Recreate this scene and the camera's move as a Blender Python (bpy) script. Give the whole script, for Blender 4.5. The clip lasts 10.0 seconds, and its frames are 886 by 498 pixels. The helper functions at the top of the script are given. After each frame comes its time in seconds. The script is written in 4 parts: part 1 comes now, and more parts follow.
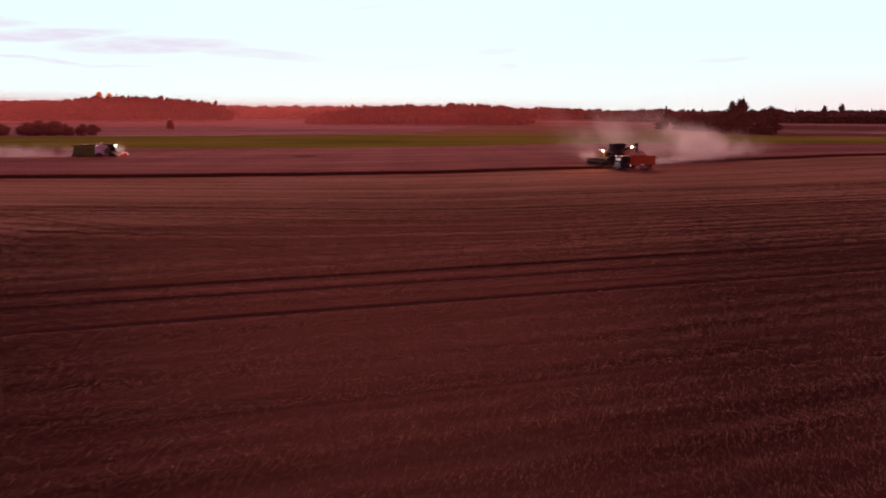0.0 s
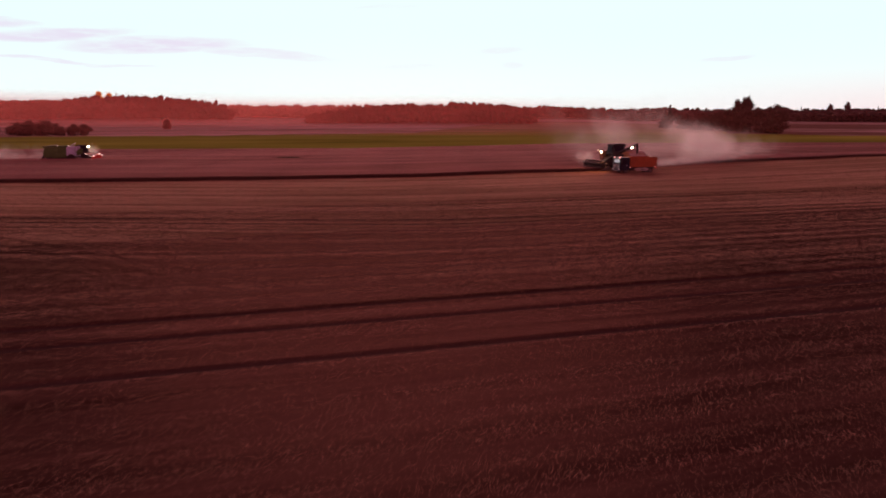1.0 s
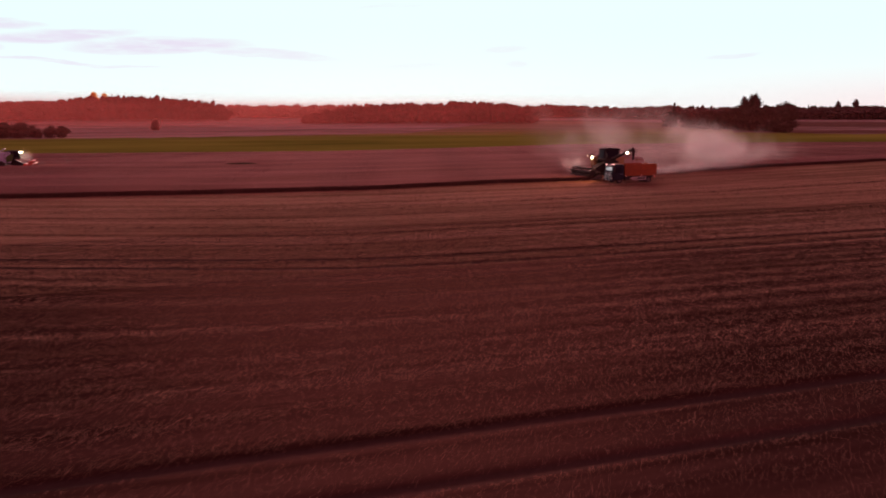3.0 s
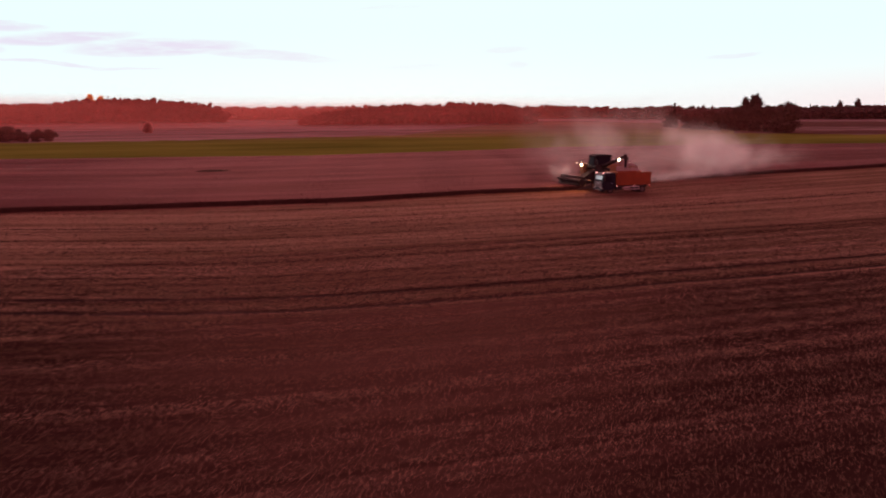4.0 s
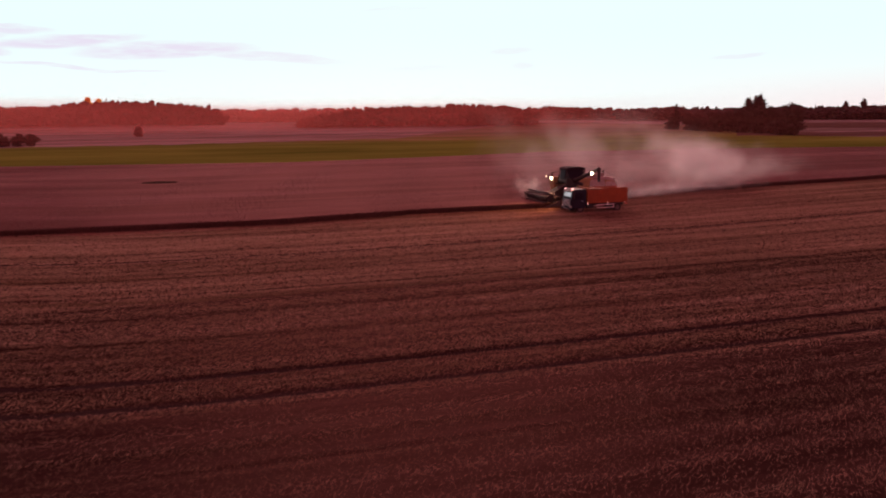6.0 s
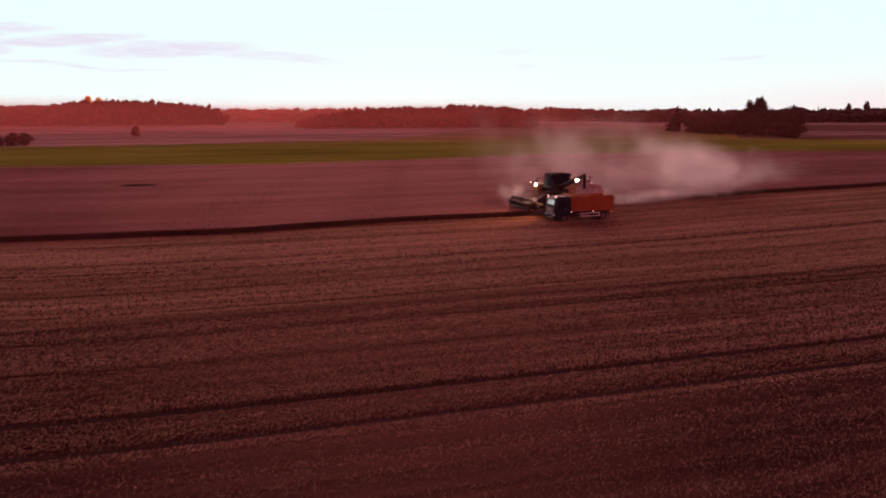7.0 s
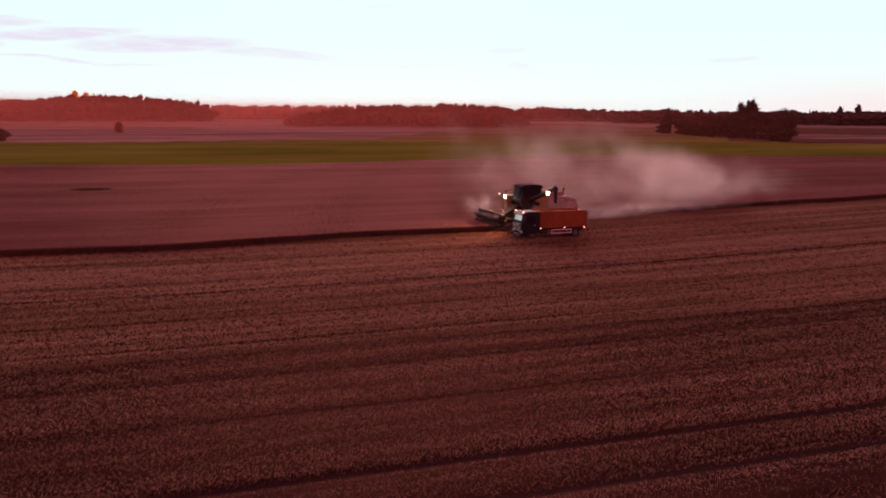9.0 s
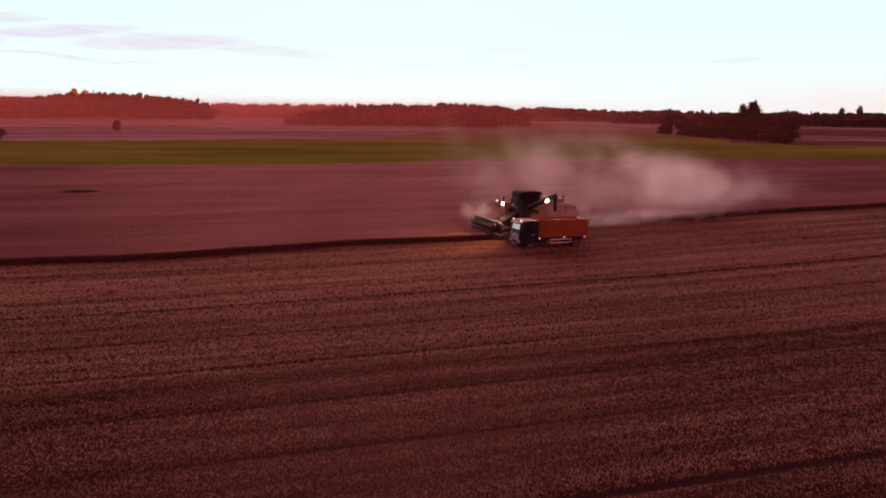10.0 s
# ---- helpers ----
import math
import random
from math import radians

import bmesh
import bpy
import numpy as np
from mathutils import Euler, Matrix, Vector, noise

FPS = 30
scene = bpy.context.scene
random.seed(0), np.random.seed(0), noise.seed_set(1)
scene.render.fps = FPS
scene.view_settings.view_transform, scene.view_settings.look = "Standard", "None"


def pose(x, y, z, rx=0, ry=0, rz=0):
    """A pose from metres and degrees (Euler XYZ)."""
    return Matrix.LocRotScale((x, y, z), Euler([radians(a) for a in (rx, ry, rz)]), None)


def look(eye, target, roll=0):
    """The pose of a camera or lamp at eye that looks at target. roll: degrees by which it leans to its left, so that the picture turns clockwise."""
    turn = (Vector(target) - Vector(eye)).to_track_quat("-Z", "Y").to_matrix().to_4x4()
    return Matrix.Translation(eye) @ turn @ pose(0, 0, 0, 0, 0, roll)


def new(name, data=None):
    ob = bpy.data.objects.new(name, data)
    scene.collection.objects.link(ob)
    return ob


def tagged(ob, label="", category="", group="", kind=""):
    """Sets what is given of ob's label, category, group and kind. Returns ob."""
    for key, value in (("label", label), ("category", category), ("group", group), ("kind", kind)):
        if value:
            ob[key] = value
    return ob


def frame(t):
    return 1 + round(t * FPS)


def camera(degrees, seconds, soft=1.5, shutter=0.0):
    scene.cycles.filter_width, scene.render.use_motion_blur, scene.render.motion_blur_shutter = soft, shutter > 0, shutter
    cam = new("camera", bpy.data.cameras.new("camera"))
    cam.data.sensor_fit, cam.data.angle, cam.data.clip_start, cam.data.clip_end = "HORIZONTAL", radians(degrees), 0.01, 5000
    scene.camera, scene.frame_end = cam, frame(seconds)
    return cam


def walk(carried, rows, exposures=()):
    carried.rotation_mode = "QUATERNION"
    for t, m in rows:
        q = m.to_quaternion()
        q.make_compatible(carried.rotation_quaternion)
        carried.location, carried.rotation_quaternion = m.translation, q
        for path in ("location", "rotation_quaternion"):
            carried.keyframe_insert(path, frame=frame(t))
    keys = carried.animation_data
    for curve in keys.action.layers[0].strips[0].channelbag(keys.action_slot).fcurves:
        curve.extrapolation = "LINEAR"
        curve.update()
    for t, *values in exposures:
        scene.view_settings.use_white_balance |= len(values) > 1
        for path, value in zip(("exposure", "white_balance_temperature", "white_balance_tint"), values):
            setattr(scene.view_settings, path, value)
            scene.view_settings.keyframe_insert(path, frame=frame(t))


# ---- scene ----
cam = camera(54.7, 10.0, soft=1.8, shutter=0.5)
PATH = [
    (0, (-4.283, 0.047, 11.08), (-3.609, 1.903, 10.763), 0.3),
    (0.5, (-0.725, 4.985, 11.016), (-0.055, 6.842, 10.698), 0.2),
    (1, (2.843, 9.946, 10.942), (3.508, 11.805, 10.623), 0.2),
    (1.5, (6.385, 14.982, 10.883), (7.047, 16.842, 10.562), 0.2),
    (2, (9.917, 20.05, 10.831), (10.576, 21.911, 10.511), 0.1),
    (2.5, (13.438, 25.019, 10.856), (14.094, 26.882, 10.535), 0.0),
    (4, (24.045, 39.0, 11.442), (24.696, 40.864, 11.123), -0.3),
    (4.5, (27.381, 42.955, 11.621), (28.028, 44.82, 11.303), -0.5),
    (5, (30.495, 46.153, 11.806), (31.14, 48.02, 11.488), -0.6),
    (5.5, (33.231, 48.666, 12.0), (33.873, 50.534, 11.683), -0.6),
    (7, (40.037, 54.438, 12.467), (40.672, 56.308, 12.152), -0.2),
    (7.5, (41.884, 56.207, 12.632), (42.518, 58.078, 12.317), -0.1),
    (8, (43.554, 57.891, 12.821), (44.193, 59.76, 12.505), 0.1),
    (8.5, (44.967, 59.592, 13.026), (45.615, 61.457, 12.708), 0.3),
    (9, (46.232, 61.331, 13.312), (46.885, 63.194, 12.993), 0.4),
    (9.5, (47.197, 63.135, 13.578), (47.854, 64.996, 13.257), 0.5),
    (10, (48.104, 64.922, 13.773), (48.757, 66.785, 13.452), 0.7),
]
walk(cam, [(t, look(eye, target, roll)) for t, eye, target, roll in PATH])

# ---- world, sun ----
SUN_AZ = radians(16.0)      # clockwise from +y
world = bpy.data.worlds.new("dusk_sky")
scene.world = world
world.use_nodes = True


class Nodes:
    """Small helper to wire shader nodes."""

    def __init__(self, tree):
        self.tree = tree
        tree.nodes.clear()

    def add(self, kind, **props):
        n = self.tree.nodes.new(kind)
        for k, v in props.items():
            setattr(n, k, v)
        return n

    def put(self, socket, value):
        if isinstance(value, bpy.types.NodeSocket):
            self.tree.links.new(value, socket)
        elif isinstance(value, (tuple, list)) and len(value) == 3 and socket.type == "RGBA":
            socket.default_value = (*value, 1)
        else:
            socket.default_value = value

    def math(self, op, a, b=0.0, c=0.0, clamp=False):
        n = self.add("ShaderNodeMath", operation=op, use_clamp=clamp)
        for s, v in zip(n.inputs, (a, b, c)):
            self.put(s, v)
        return n.outputs[0]

    def mix(self, fac, a, b, blend="MIX"):
        n = self.add("ShaderNodeMix", data_type="RGBA", blend_type=blend)
        self.put(n.inputs[0], fac)
        self.put(n.inputs[6], a)
        self.put(n.inputs[7], b)
        return n.outputs[2]

    def step(self, x, lo, hi):
        n = self.add("ShaderNodeMapRange", interpolation_type="SMOOTHSTEP")
        for s, v in zip(n.inputs, (x, lo, hi, 0.0, 1.0)):
            self.put(s, v)
        return n.outputs[0]

    def xyz(self, x, y, z):
        n = self.add("ShaderNodeCombineXYZ")
        for s, v in zip(n.inputs, (x, y, z)):
            self.put(s, v)
        return n.outputs[0]

    def rows(self, x, y):
        """Distance across the drilled rows, as across() gives it."""
        h = self.math("SUBTRACT", 31.0, x)
        h = self.math("MULTIPLY", 0.1925, self.math("ADD", h, self.math("SQRT", self.math("ADD", self.math("MULTIPLY", h, h), 36.0))))
        right = self.math("MULTIPLY", self.math("MULTIPLY", self.math("MAXIMUM", self.math("SUBTRACT", x, 50.0), 0.0), 0.045),
                          self.math("DIVIDE", self.math("SUBTRACT", y, 95.0), 30.0, clamp=True))
        q = self.math("DIVIDE", self.math("SUBTRACT", y, 62.0), 30.0, clamp=True)
        return self.math("SUBTRACT", y, self.math("MULTIPLY", q, self.math("ADD", h, right)))

    def noise(self, vec, scale, detail=3.0, rough=0.55):
        n = self.add("ShaderNodeTexNoise")
        self.put(n.inputs["Vector"], vec)
        n.inputs["Scale"].default_value = scale
        n.inputs["Detail"].default_value = detail
        n.inputs["Roughness"].default_value = rough
        return n.outputs[0]


def build_sky():
    k = Nodes(world.node_tree)
    out = k.add("ShaderNodeOutputWorld")
    bg = k.add("ShaderNodeBackground")
    way = k.add("ShaderNodeTexCoord").outputs["Generated"]
    sep = k.add("ShaderNodeSeparateXYZ")
    k.put(sep.inputs[0], way)
    x, y, z = sep.outputs
    az = k.math("ARCTAN2", x, y)                      # radians, clockwise from +y
    el = k.math("ARCSINE", z)
    # pale evening sky low over the sunset, rose dusk above and behind
    low = k.mix(k.step(el, 0.0, 0.10), SKY_LOW, SKY_MID)
    side = k.math("MULTIPLY", k.step(az, 0.42, 0.95), k.math("SUBTRACT", 1.0, k.step(el, 0.0, 0.06)))
    low = k.mix(k.math("MULTIPLY", side, 0.75), low, (1.0, 0.73, 0.74))
    glow = k.math("MULTIPLY", k.math("SUBTRACT", 1.0, k.step(k.math("ABSOLUTE", k.math("SUBTRACT", az, SUN_AZ)), 0.0, 0.5)),
                  k.math("SUBTRACT", 1.0, k.step(el, 0.0, 0.06)))
    low = k.mix(k.math("MULTIPLY", glow, 0.10), low, (1.1, 0.97, 0.94))
    # thin lilac streaks of cloud
    clouds = None
    for caz, cel, waz, wel, tilt, amount in CLOUDS:
        da = k.math("SUBTRACT", az, radians(caz))
        de = k.math("SUBTRACT", k.math("SUBTRACT", el, radians(cel)), k.math("MULTIPLY", da, tilt))
        wob = k.noise(k.xyz(k.math("MULTIPLY", az, 14.0), k.math("MULTIPLY", el, 70.0), cel), 1.0, 4.0)
        de = k.math("ADD", de, k.math("MULTIPLY", k.math("SUBTRACT", wob, 0.5), 0.011))
        r = k.math("ADD", k.math("POWER", k.math("DIVIDE", da, radians(waz)), 2.0), k.math("POWER", k.math("DIVIDE", de, radians(wel)), 2.0))
        m = k.math("MULTIPLY", k.math("SUBTRACT", 1.0, k.step(r, 0.1, 1.0)), amount)
        clouds = m if clouds is None else k.math("MAXIMUM", clouds, m)
    fine = k.noise(k.xyz(k.math("MULTIPLY", az, 25.0), k.math("MULTIPLY", el, 160.0), 0.0), 1.0, 4.0)
    low = k.mix(k.math("MULTIPLY", k.math("MULTIPLY", clouds, 0.85), k.step(fine, 0.1, 0.65)), low, (0.80, 0.70, 0.88))
    high = k.mix(k.step(el, 0.15, 1.2), SKY_ROSE, SKY_TOP)
    up = k.step(el, 0.135, 0.33)
    ahead = k.math("SUBTRACT", 1.0, k.step(k.math("ABSOLUTE", k.math("SUBTRACT", az, 0.30)), 1.0, 2.0))
    col = k.mix(k.math("MULTIPLY", k.math("SUBTRACT", 1.0, up), ahead), high, low)
    sky = k.add("ShaderNodeTexSky", sky_type="NISHITA", sun_disc=False, sun_elevation=radians(3.0), sun_rotation=SUN_AZ)
    col = k.mix(0.0008, col, sky.outputs[0], "ADD")
    k.put(bg.inputs[0], col)
    bg.inputs[1].default_value = 1.0
    k.put(out.inputs[0], bg.outputs[0])


SKY_LOW, SKY_MID = (0.92, 1.04, 1.04), (0.85, 1.01, 1.01)
SKY_ROSE, SKY_TOP = (0.72, 0.160, 0.203), (0.53, 0.105, 0.139)
# azimuth, elevation, half width, half height (degrees), tilt, strength
CLOUDS = [
    (-6.8, 4.98, 2.4, 0.36, -0.02, 0.8), (-4.4, 4.36, 5.6, 0.46, 0.085, 0.95), (-9.5, 4.7, 2.6, 0.55, 0.0, 0.7), (-8.6, 3.65, 1.7, 0.50, -0.05, 0.85),
    (1.6, 3.92, 6.6, 0.62, 0.03, 0.95), (7.5, 3.60, 6.2, 0.40, -0.07, 0.62), (-5.0, 2.92, 4.2, 0.17, -0.085, 0.7), (-1.0, 2.70, 3.4, 0.13, -0.03, 0.5),
    (23.5, 3.85, 1.9, 0.28, 0.08, 0.38), (24.2, 2.9, 1.0, 0.34, 0.0, 0.34), (37.6, 3.3, 2.2, 0.22, 0.08, 0.45), (16.0, 6.6, 3.0, 0.2, 0.05, 0.25), (17.5, 2.8, 3.0, 0.2, 0.0, 0.25),
]
build_sky()

sun = new("sun", bpy.data.lights.new("sun", "SUN"))
sun.data.energy, sun.data.angle, sun.data.color = 4.2, radians(40), (1.0, 0.53, 0.47)
sun.matrix_world = look((0, 0, 50), (-100 * math.sin(SUN_AZ), -100 * math.cos(SUN_AZ), 50 - 6.6))


# ---- materials ----
def surface(name, colour, rough=0.7, dark=0.7, scale=4.0, fine=40.0, bump=0.15, metal=0.0, spec=0.5, by_piece=0.0, emit=None, power=0.0, translucent=0.0):
    """A painted, metal or earthy surface with blotches, grain and relief."""
    m = bpy.data.materials.new(name)
    m.use_nodes = True
    k = Nodes(m.node_tree)
    out = k.add("ShaderNodeOutputMaterial")
    p = k.add("ShaderNodeBsdfPrincipled")
    where = k.add("ShaderNodeTexCoord").outputs["Object"]
    n1, n2 = k.noise(where, scale, 4.0), k.noise(where, fine, 3.0)
    f = k.math("ADD", k.math("MULTIPLY", n1, 0.65), k.math("MULTIPLY", n2, 0.35))
    col = k.mix(k.step(f, 0.32, 0.68), tuple(c * dark for c in colour), tuple(min(1, c * (2 - dark)) for c in colour))
    if by_piece:
        g = k.add("ShaderNodeNewGeometry").outputs["Random Per Island"]
        v = k.math("ADD", 1 - by_piece, k.math("MULTIPLY", g, 2 * by_piece))
        hsv = k.add("ShaderNodeHueSaturation")
        k.put(hsv.inputs["Value"], v)
        k.put(hsv.inputs["Color"], col)
        col = hsv.outputs[0]
    k.put(p.inputs["Base Color"], col)
    k.put(p.inputs["Roughness"], k.math("ADD", rough - 0.08, k.math("MULTIPLY", n2, 0.16)))
    p.inputs["Metallic"].default_value = metal
    p.inputs["Specular IOR Level"].default_value = spec
    if bump:
        b = k.add("ShaderNodeBump")
        b.inputs["Strength"].default_value = bump
        b.inputs["Distance"].default_value = 0.02
        k.put(b.inputs["Height"], n2)
        k.put(p.inputs["Normal"], b.outputs[0])
    if emit:
        p.inputs["Emission Color"].default_value = (*emit, 1)
        p.inputs["Emission Strength"].default_value = power
    last = p.outputs[0]
    if translucent:
        tr = k.add("ShaderNodeBsdfTranslucent")
        k.put(tr.inputs[0], col)
        mx = k.add("ShaderNodeMixShader")
        mx.inputs[0].default_value = translucent
        k.put(mx.inputs[1], last)
        k.put(mx.inputs[2], tr.outputs[0])
        last = mx.outputs[0]
    k.put(out.inputs[0], last)
    return m


def field(name, low, high, along=0.012, across=0.45, patch=0.03, spec=0.35, rough=0.75, drilled=True, relief=0.25, contrast=(0.36, 0.64), mix=(0.52, 0.25, 0.14, 0.09), through_light=0.0, sheen=(1.0, 1.0, 1.0), gloss=0.0, fade=None, ruts=()):
    """Farmland: streaks that follow the drilled rows, broad patches, fine litter."""
    m = bpy.data.materials.new(name)
    m.use_nodes = True
    k = Nodes(m.node_tree)
    out = k.add("ShaderNodeOutputMaterial")
    p = k.add("ShaderNodeBsdfPrincipled")
    pos = k.add("ShaderNodeNewGeometry").outputs["Position"]
    sep = k.add("ShaderNodeSeparateXYZ")
    k.put(sep.inputs[0], pos)
    x, y = sep.outputs[0], sep.outputs[1]
    v = k.rows(x, y) if drilled else y
    rows = k.noise(k.xyz(k.math("MULTIPLY", x, along), k.math("MULTIPLY", v, across), 0.0), 1.0, 5.0, 0.65)
    fine = k.noise(k.xyz(k.math("MULTIPLY", x, along * 9), k.math("MULTIPLY", v, across * 4.5), 7.0), 1.0, 3.0, 0.6)
    broad = k.noise(k.xyz(k.math("MULTIPLY", x, patch * 0.5), k.math("MULTIPLY", y, patch), 3.0), 1.0, 4.0)
    litter = k.noise(pos, 5.0, 3.0, 0.7)
    f = k.math("ADD", k.math("ADD", k.math("MULTIPLY", rows, mix[0]), k.math("MULTIPLY", fine, mix[1])),
               k.math("ADD", k.math("MULTIPLY", broad, mix[2]), k.math("MULTIPLY", litter, mix[3])))
    col = k.mix(k.step(f, *contrast), low, high)
    # distance haze put into the colour: blends to a second pair farther off
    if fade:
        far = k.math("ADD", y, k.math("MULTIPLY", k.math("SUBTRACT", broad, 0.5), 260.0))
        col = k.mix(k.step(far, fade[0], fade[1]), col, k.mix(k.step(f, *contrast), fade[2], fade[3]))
    near = None
    for c in ruts:      # bare packed earth in the wheel tracks
        d = k.math("ABSOLUTE", k.math("SUBTRACT", v, c))
        near = d if near is None else k.math("MINIMUM", near, d)
    if ruts:
        col = k.mix(k.math("MULTIPLY", k.math("SUBTRACT", 1.0, k.step(near, 0.15, 0.5)), 0.8), col, k.mix(litter, (0.014, 0.0135, 0.0135), (0.042, 0.040, 0.040)))
    k.put(p.inputs["Base Color"], col)
    p.inputs["Roughness"].default_value = rough
    p.inputs["Specular IOR Level"].default_value = spec
    p.inputs["Specular Tint"].default_value = (*sheen, 1)
    if relief:
        b = k.add("ShaderNodeBump")
        b.inputs["Strength"].default_value = relief
        b.inputs["Distance"].default_value = 0.15
        k.put(b.inputs["Height"], litter)
        k.put(p.inputs["Normal"], b.outputs[0])
    last = p.outputs[0]
    if through_light:
        tr, mx = k.add("ShaderNodeBsdfTranslucent"), k.add("ShaderNodeMixShader")
        k.put(tr.inputs[0], col)
        mx.inputs[0].default_value = through_light
        k.put(mx.inputs[1], last)
        k.put(mx.inputs[2], tr.outputs[0])
        last = mx.outputs[0]
    if gloss:
        g, mx = k.add("ShaderNodeBsdfGlossy"), k.add("ShaderNodeMixShader")
        k.put(g.inputs["Color"], sheen)
        g.inputs["Roughness"].default_value = rough
        mx.inputs[0].default_value = gloss
        k.put(mx.inputs[1], last)
        k.put(mx.inputs[2], g.outputs[0])
        last = mx.outputs[0]
    k.put(out.inputs[0], last)
    return m


STUBBLE = field("stubble_soil", (0.0145, 0.0100, 0.0086), (0.046, 0.0315, 0.0270), relief=0.12, spec=0.0, sheen=(1.0, 0.36, 0.34), gloss=0.006, rough=0.36, ruts=(46.6, 52.6, 56.5, 87.0, 90.6, 124.9), contrast=(0.36, 0.64))
CROP = field("ripe_crop", (0.082, 0.048, 0.046), (0.178, 0.113, 0.116), along=0.007, across=0.07, patch=0.018, spec=0.0, gloss=0.015, relief=0.05, rough=0.42, contrast=(0.34, 0.66), mix=(0.44, 0.14, 0.38, 0.04), sheen=(1.0, 0.5, 0.48))
# far end turns pale brown to imitate haze over the meadow
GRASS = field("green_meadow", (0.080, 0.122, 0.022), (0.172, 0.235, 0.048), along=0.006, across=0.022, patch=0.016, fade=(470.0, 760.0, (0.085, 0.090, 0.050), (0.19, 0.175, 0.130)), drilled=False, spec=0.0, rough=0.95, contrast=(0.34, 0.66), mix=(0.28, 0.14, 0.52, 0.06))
FARLAND = field("far_farmland", (0.085, 0.080, 0.074), (0.26, 0.245, 0.252), along=0.0030, across=0.016, patch=0.012, drilled=False, spec=0.0, rough=0.95, contrast=(0.40, 0.60))
STRAW = field("straw", (0.175, 0.111, 0.078), (0.405, 0.264, 0.214), along=0.010, across=0.34, patch=0.035, spec=0.03, rough=0.6, relief=0.0, contrast=(0.40, 0.60), mix=(0.48, 0.24, 0.18, 0.10), through_light=0.58, sheen=(1.0, 0.50, 0.45))
EARS = field("ripe_ears", (0.130, 0.076, 0.072), (0.315, 0.198, 0.200), along=0.007, across=0.07, patch=0.018, spec=0.0, rough=0.65, relief=0.0, contrast=(0.34, 0.66), mix=(0.44, 0.14, 0.38, 0.04), through_light=0.5, sheen=(1.0, 0.50, 0.45))
STALK = surface("ripe_stalks", (0.115, 0.076, 0.064), rough=0.8, dark=0.9, scale=0.2, fine=3.0, bump=0.0, by_piece=0.35, spec=0.1, translucent=0.06)
WEED = surface("dark_weeds", (0.05, 0.06, 0.03), rough=0.7, bump=0.0, by_piece=0.3)
def dusty(name, thick):
    """Airborne dust: thin puffs that fade out towards their rims."""
    m = bpy.data.materials.new(name)
    m.use_nodes = True
    k = Nodes(m.node_tree)
    out = k.add("ShaderNodeOutputMaterial")
    soft = k.add("ShaderNodeAttribute", attribute_name="thickness").outputs["Fac"]
    pos = k.add("ShaderNodeNewGeometry").outputs["Position"]
    swirl = k.step(k.noise(pos, 0.22, 3.0, 0.5), 0.30, 0.70)
    a = k.math("MULTIPLY", k.step(soft, 0.0, 1.0), k.math("ADD", 0.62, k.math("MULTIPLY", swirl, 0.55)))
    a = k.math("MULTIPLY", a, thick, clamp=True)
    d, tr = k.add("ShaderNodeBsdfDiffuse"), k.add("ShaderNodeBsdfTranslucent")
    for b in (d, tr):
        k.put(b.inputs[0], (0.86, 0.93, 0.92))
    half, mx = k.add("ShaderNodeMixShader"), k.add("ShaderNodeMixShader")
    half.inputs[0].default_value = 0.72
    k.put(half.inputs[1], d.outputs[0])
    k.put(half.inputs[2], tr.outputs[0])
    k.put(mx.inputs[0], a)
    k.put(mx.inputs[1], k.add("ShaderNodeBsdfTransparent").outputs[0])
    k.put(mx.inputs[2], half.outputs[0])
    k.put(out.inputs[0], mx.outputs[0])
    return m


DUST = dusty("airborne_dust", 0.038)
DUST_THIN = dusty("thin_airborne_dust", 0.026)
# tone raised and greyed, so the colour holds glare that veils the trees
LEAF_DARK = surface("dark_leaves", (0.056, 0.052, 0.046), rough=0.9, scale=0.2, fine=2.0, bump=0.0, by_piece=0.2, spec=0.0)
# red of the sunset glow and haze put into the far leaf colour
LEAF_FAR = surface("sunset_red_leaves", (0.17, 0.036, 0.034), rough=0.8, scale=0.02, fine=0.3, bump=0.0, by_piece=0.4, spec=0.0, translucent=0.6)
# haze before the lone bush is painted as this paler rose leaf colour
LEAF_HAZY = surface("haze_tinted_leaves", (0.42, 0.20, 0.18), rough=0.9, scale=0.2, fine=2.0, bump=0.0, by_piece=0.2, spec=0.0, translucent=0.5)
# far dark leaves lifted likewise, veiling glare included in the base colour
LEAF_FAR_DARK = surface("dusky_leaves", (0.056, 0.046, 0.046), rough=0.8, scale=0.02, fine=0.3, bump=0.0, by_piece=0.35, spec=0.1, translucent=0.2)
BARK = surface("bark", (0.08, 0.06, 0.05), rough=0.9)
YELLOW = surface("dusty_yellow_paint", (0.35, 0.27, 0.13), rough=0.5, dark=0.75, scale=1.5)
GREEN = surface("green_paint", (0.05, 0.13, 0.03), rough=0.45, dark=0.75, scale=1.5)
PALE = surface("pale_grey_paint", (0.40, 0.52, 0.74), rough=0.45, dark=0.85, scale=1.5)
BUFF = surface("dusty_grey_paint", (0.40, 0.38, 0.37), rough=0.6, dark=0.8, scale=1.5)
RED = surface("red_paint", (0.50, 0.03, 0.02), rough=0.4, dark=0.8, scale=1.5)
NAVY = surface("dark_blue_paint", (0.022, 0.026, 0.043), spec=0.12, rough=0.5, dark=0.85, scale=2.0)
ORANGE = surface("orange_paint", (0.26, 0.070, 0.016), rough=0.5, dark=0.8, scale=1.2)
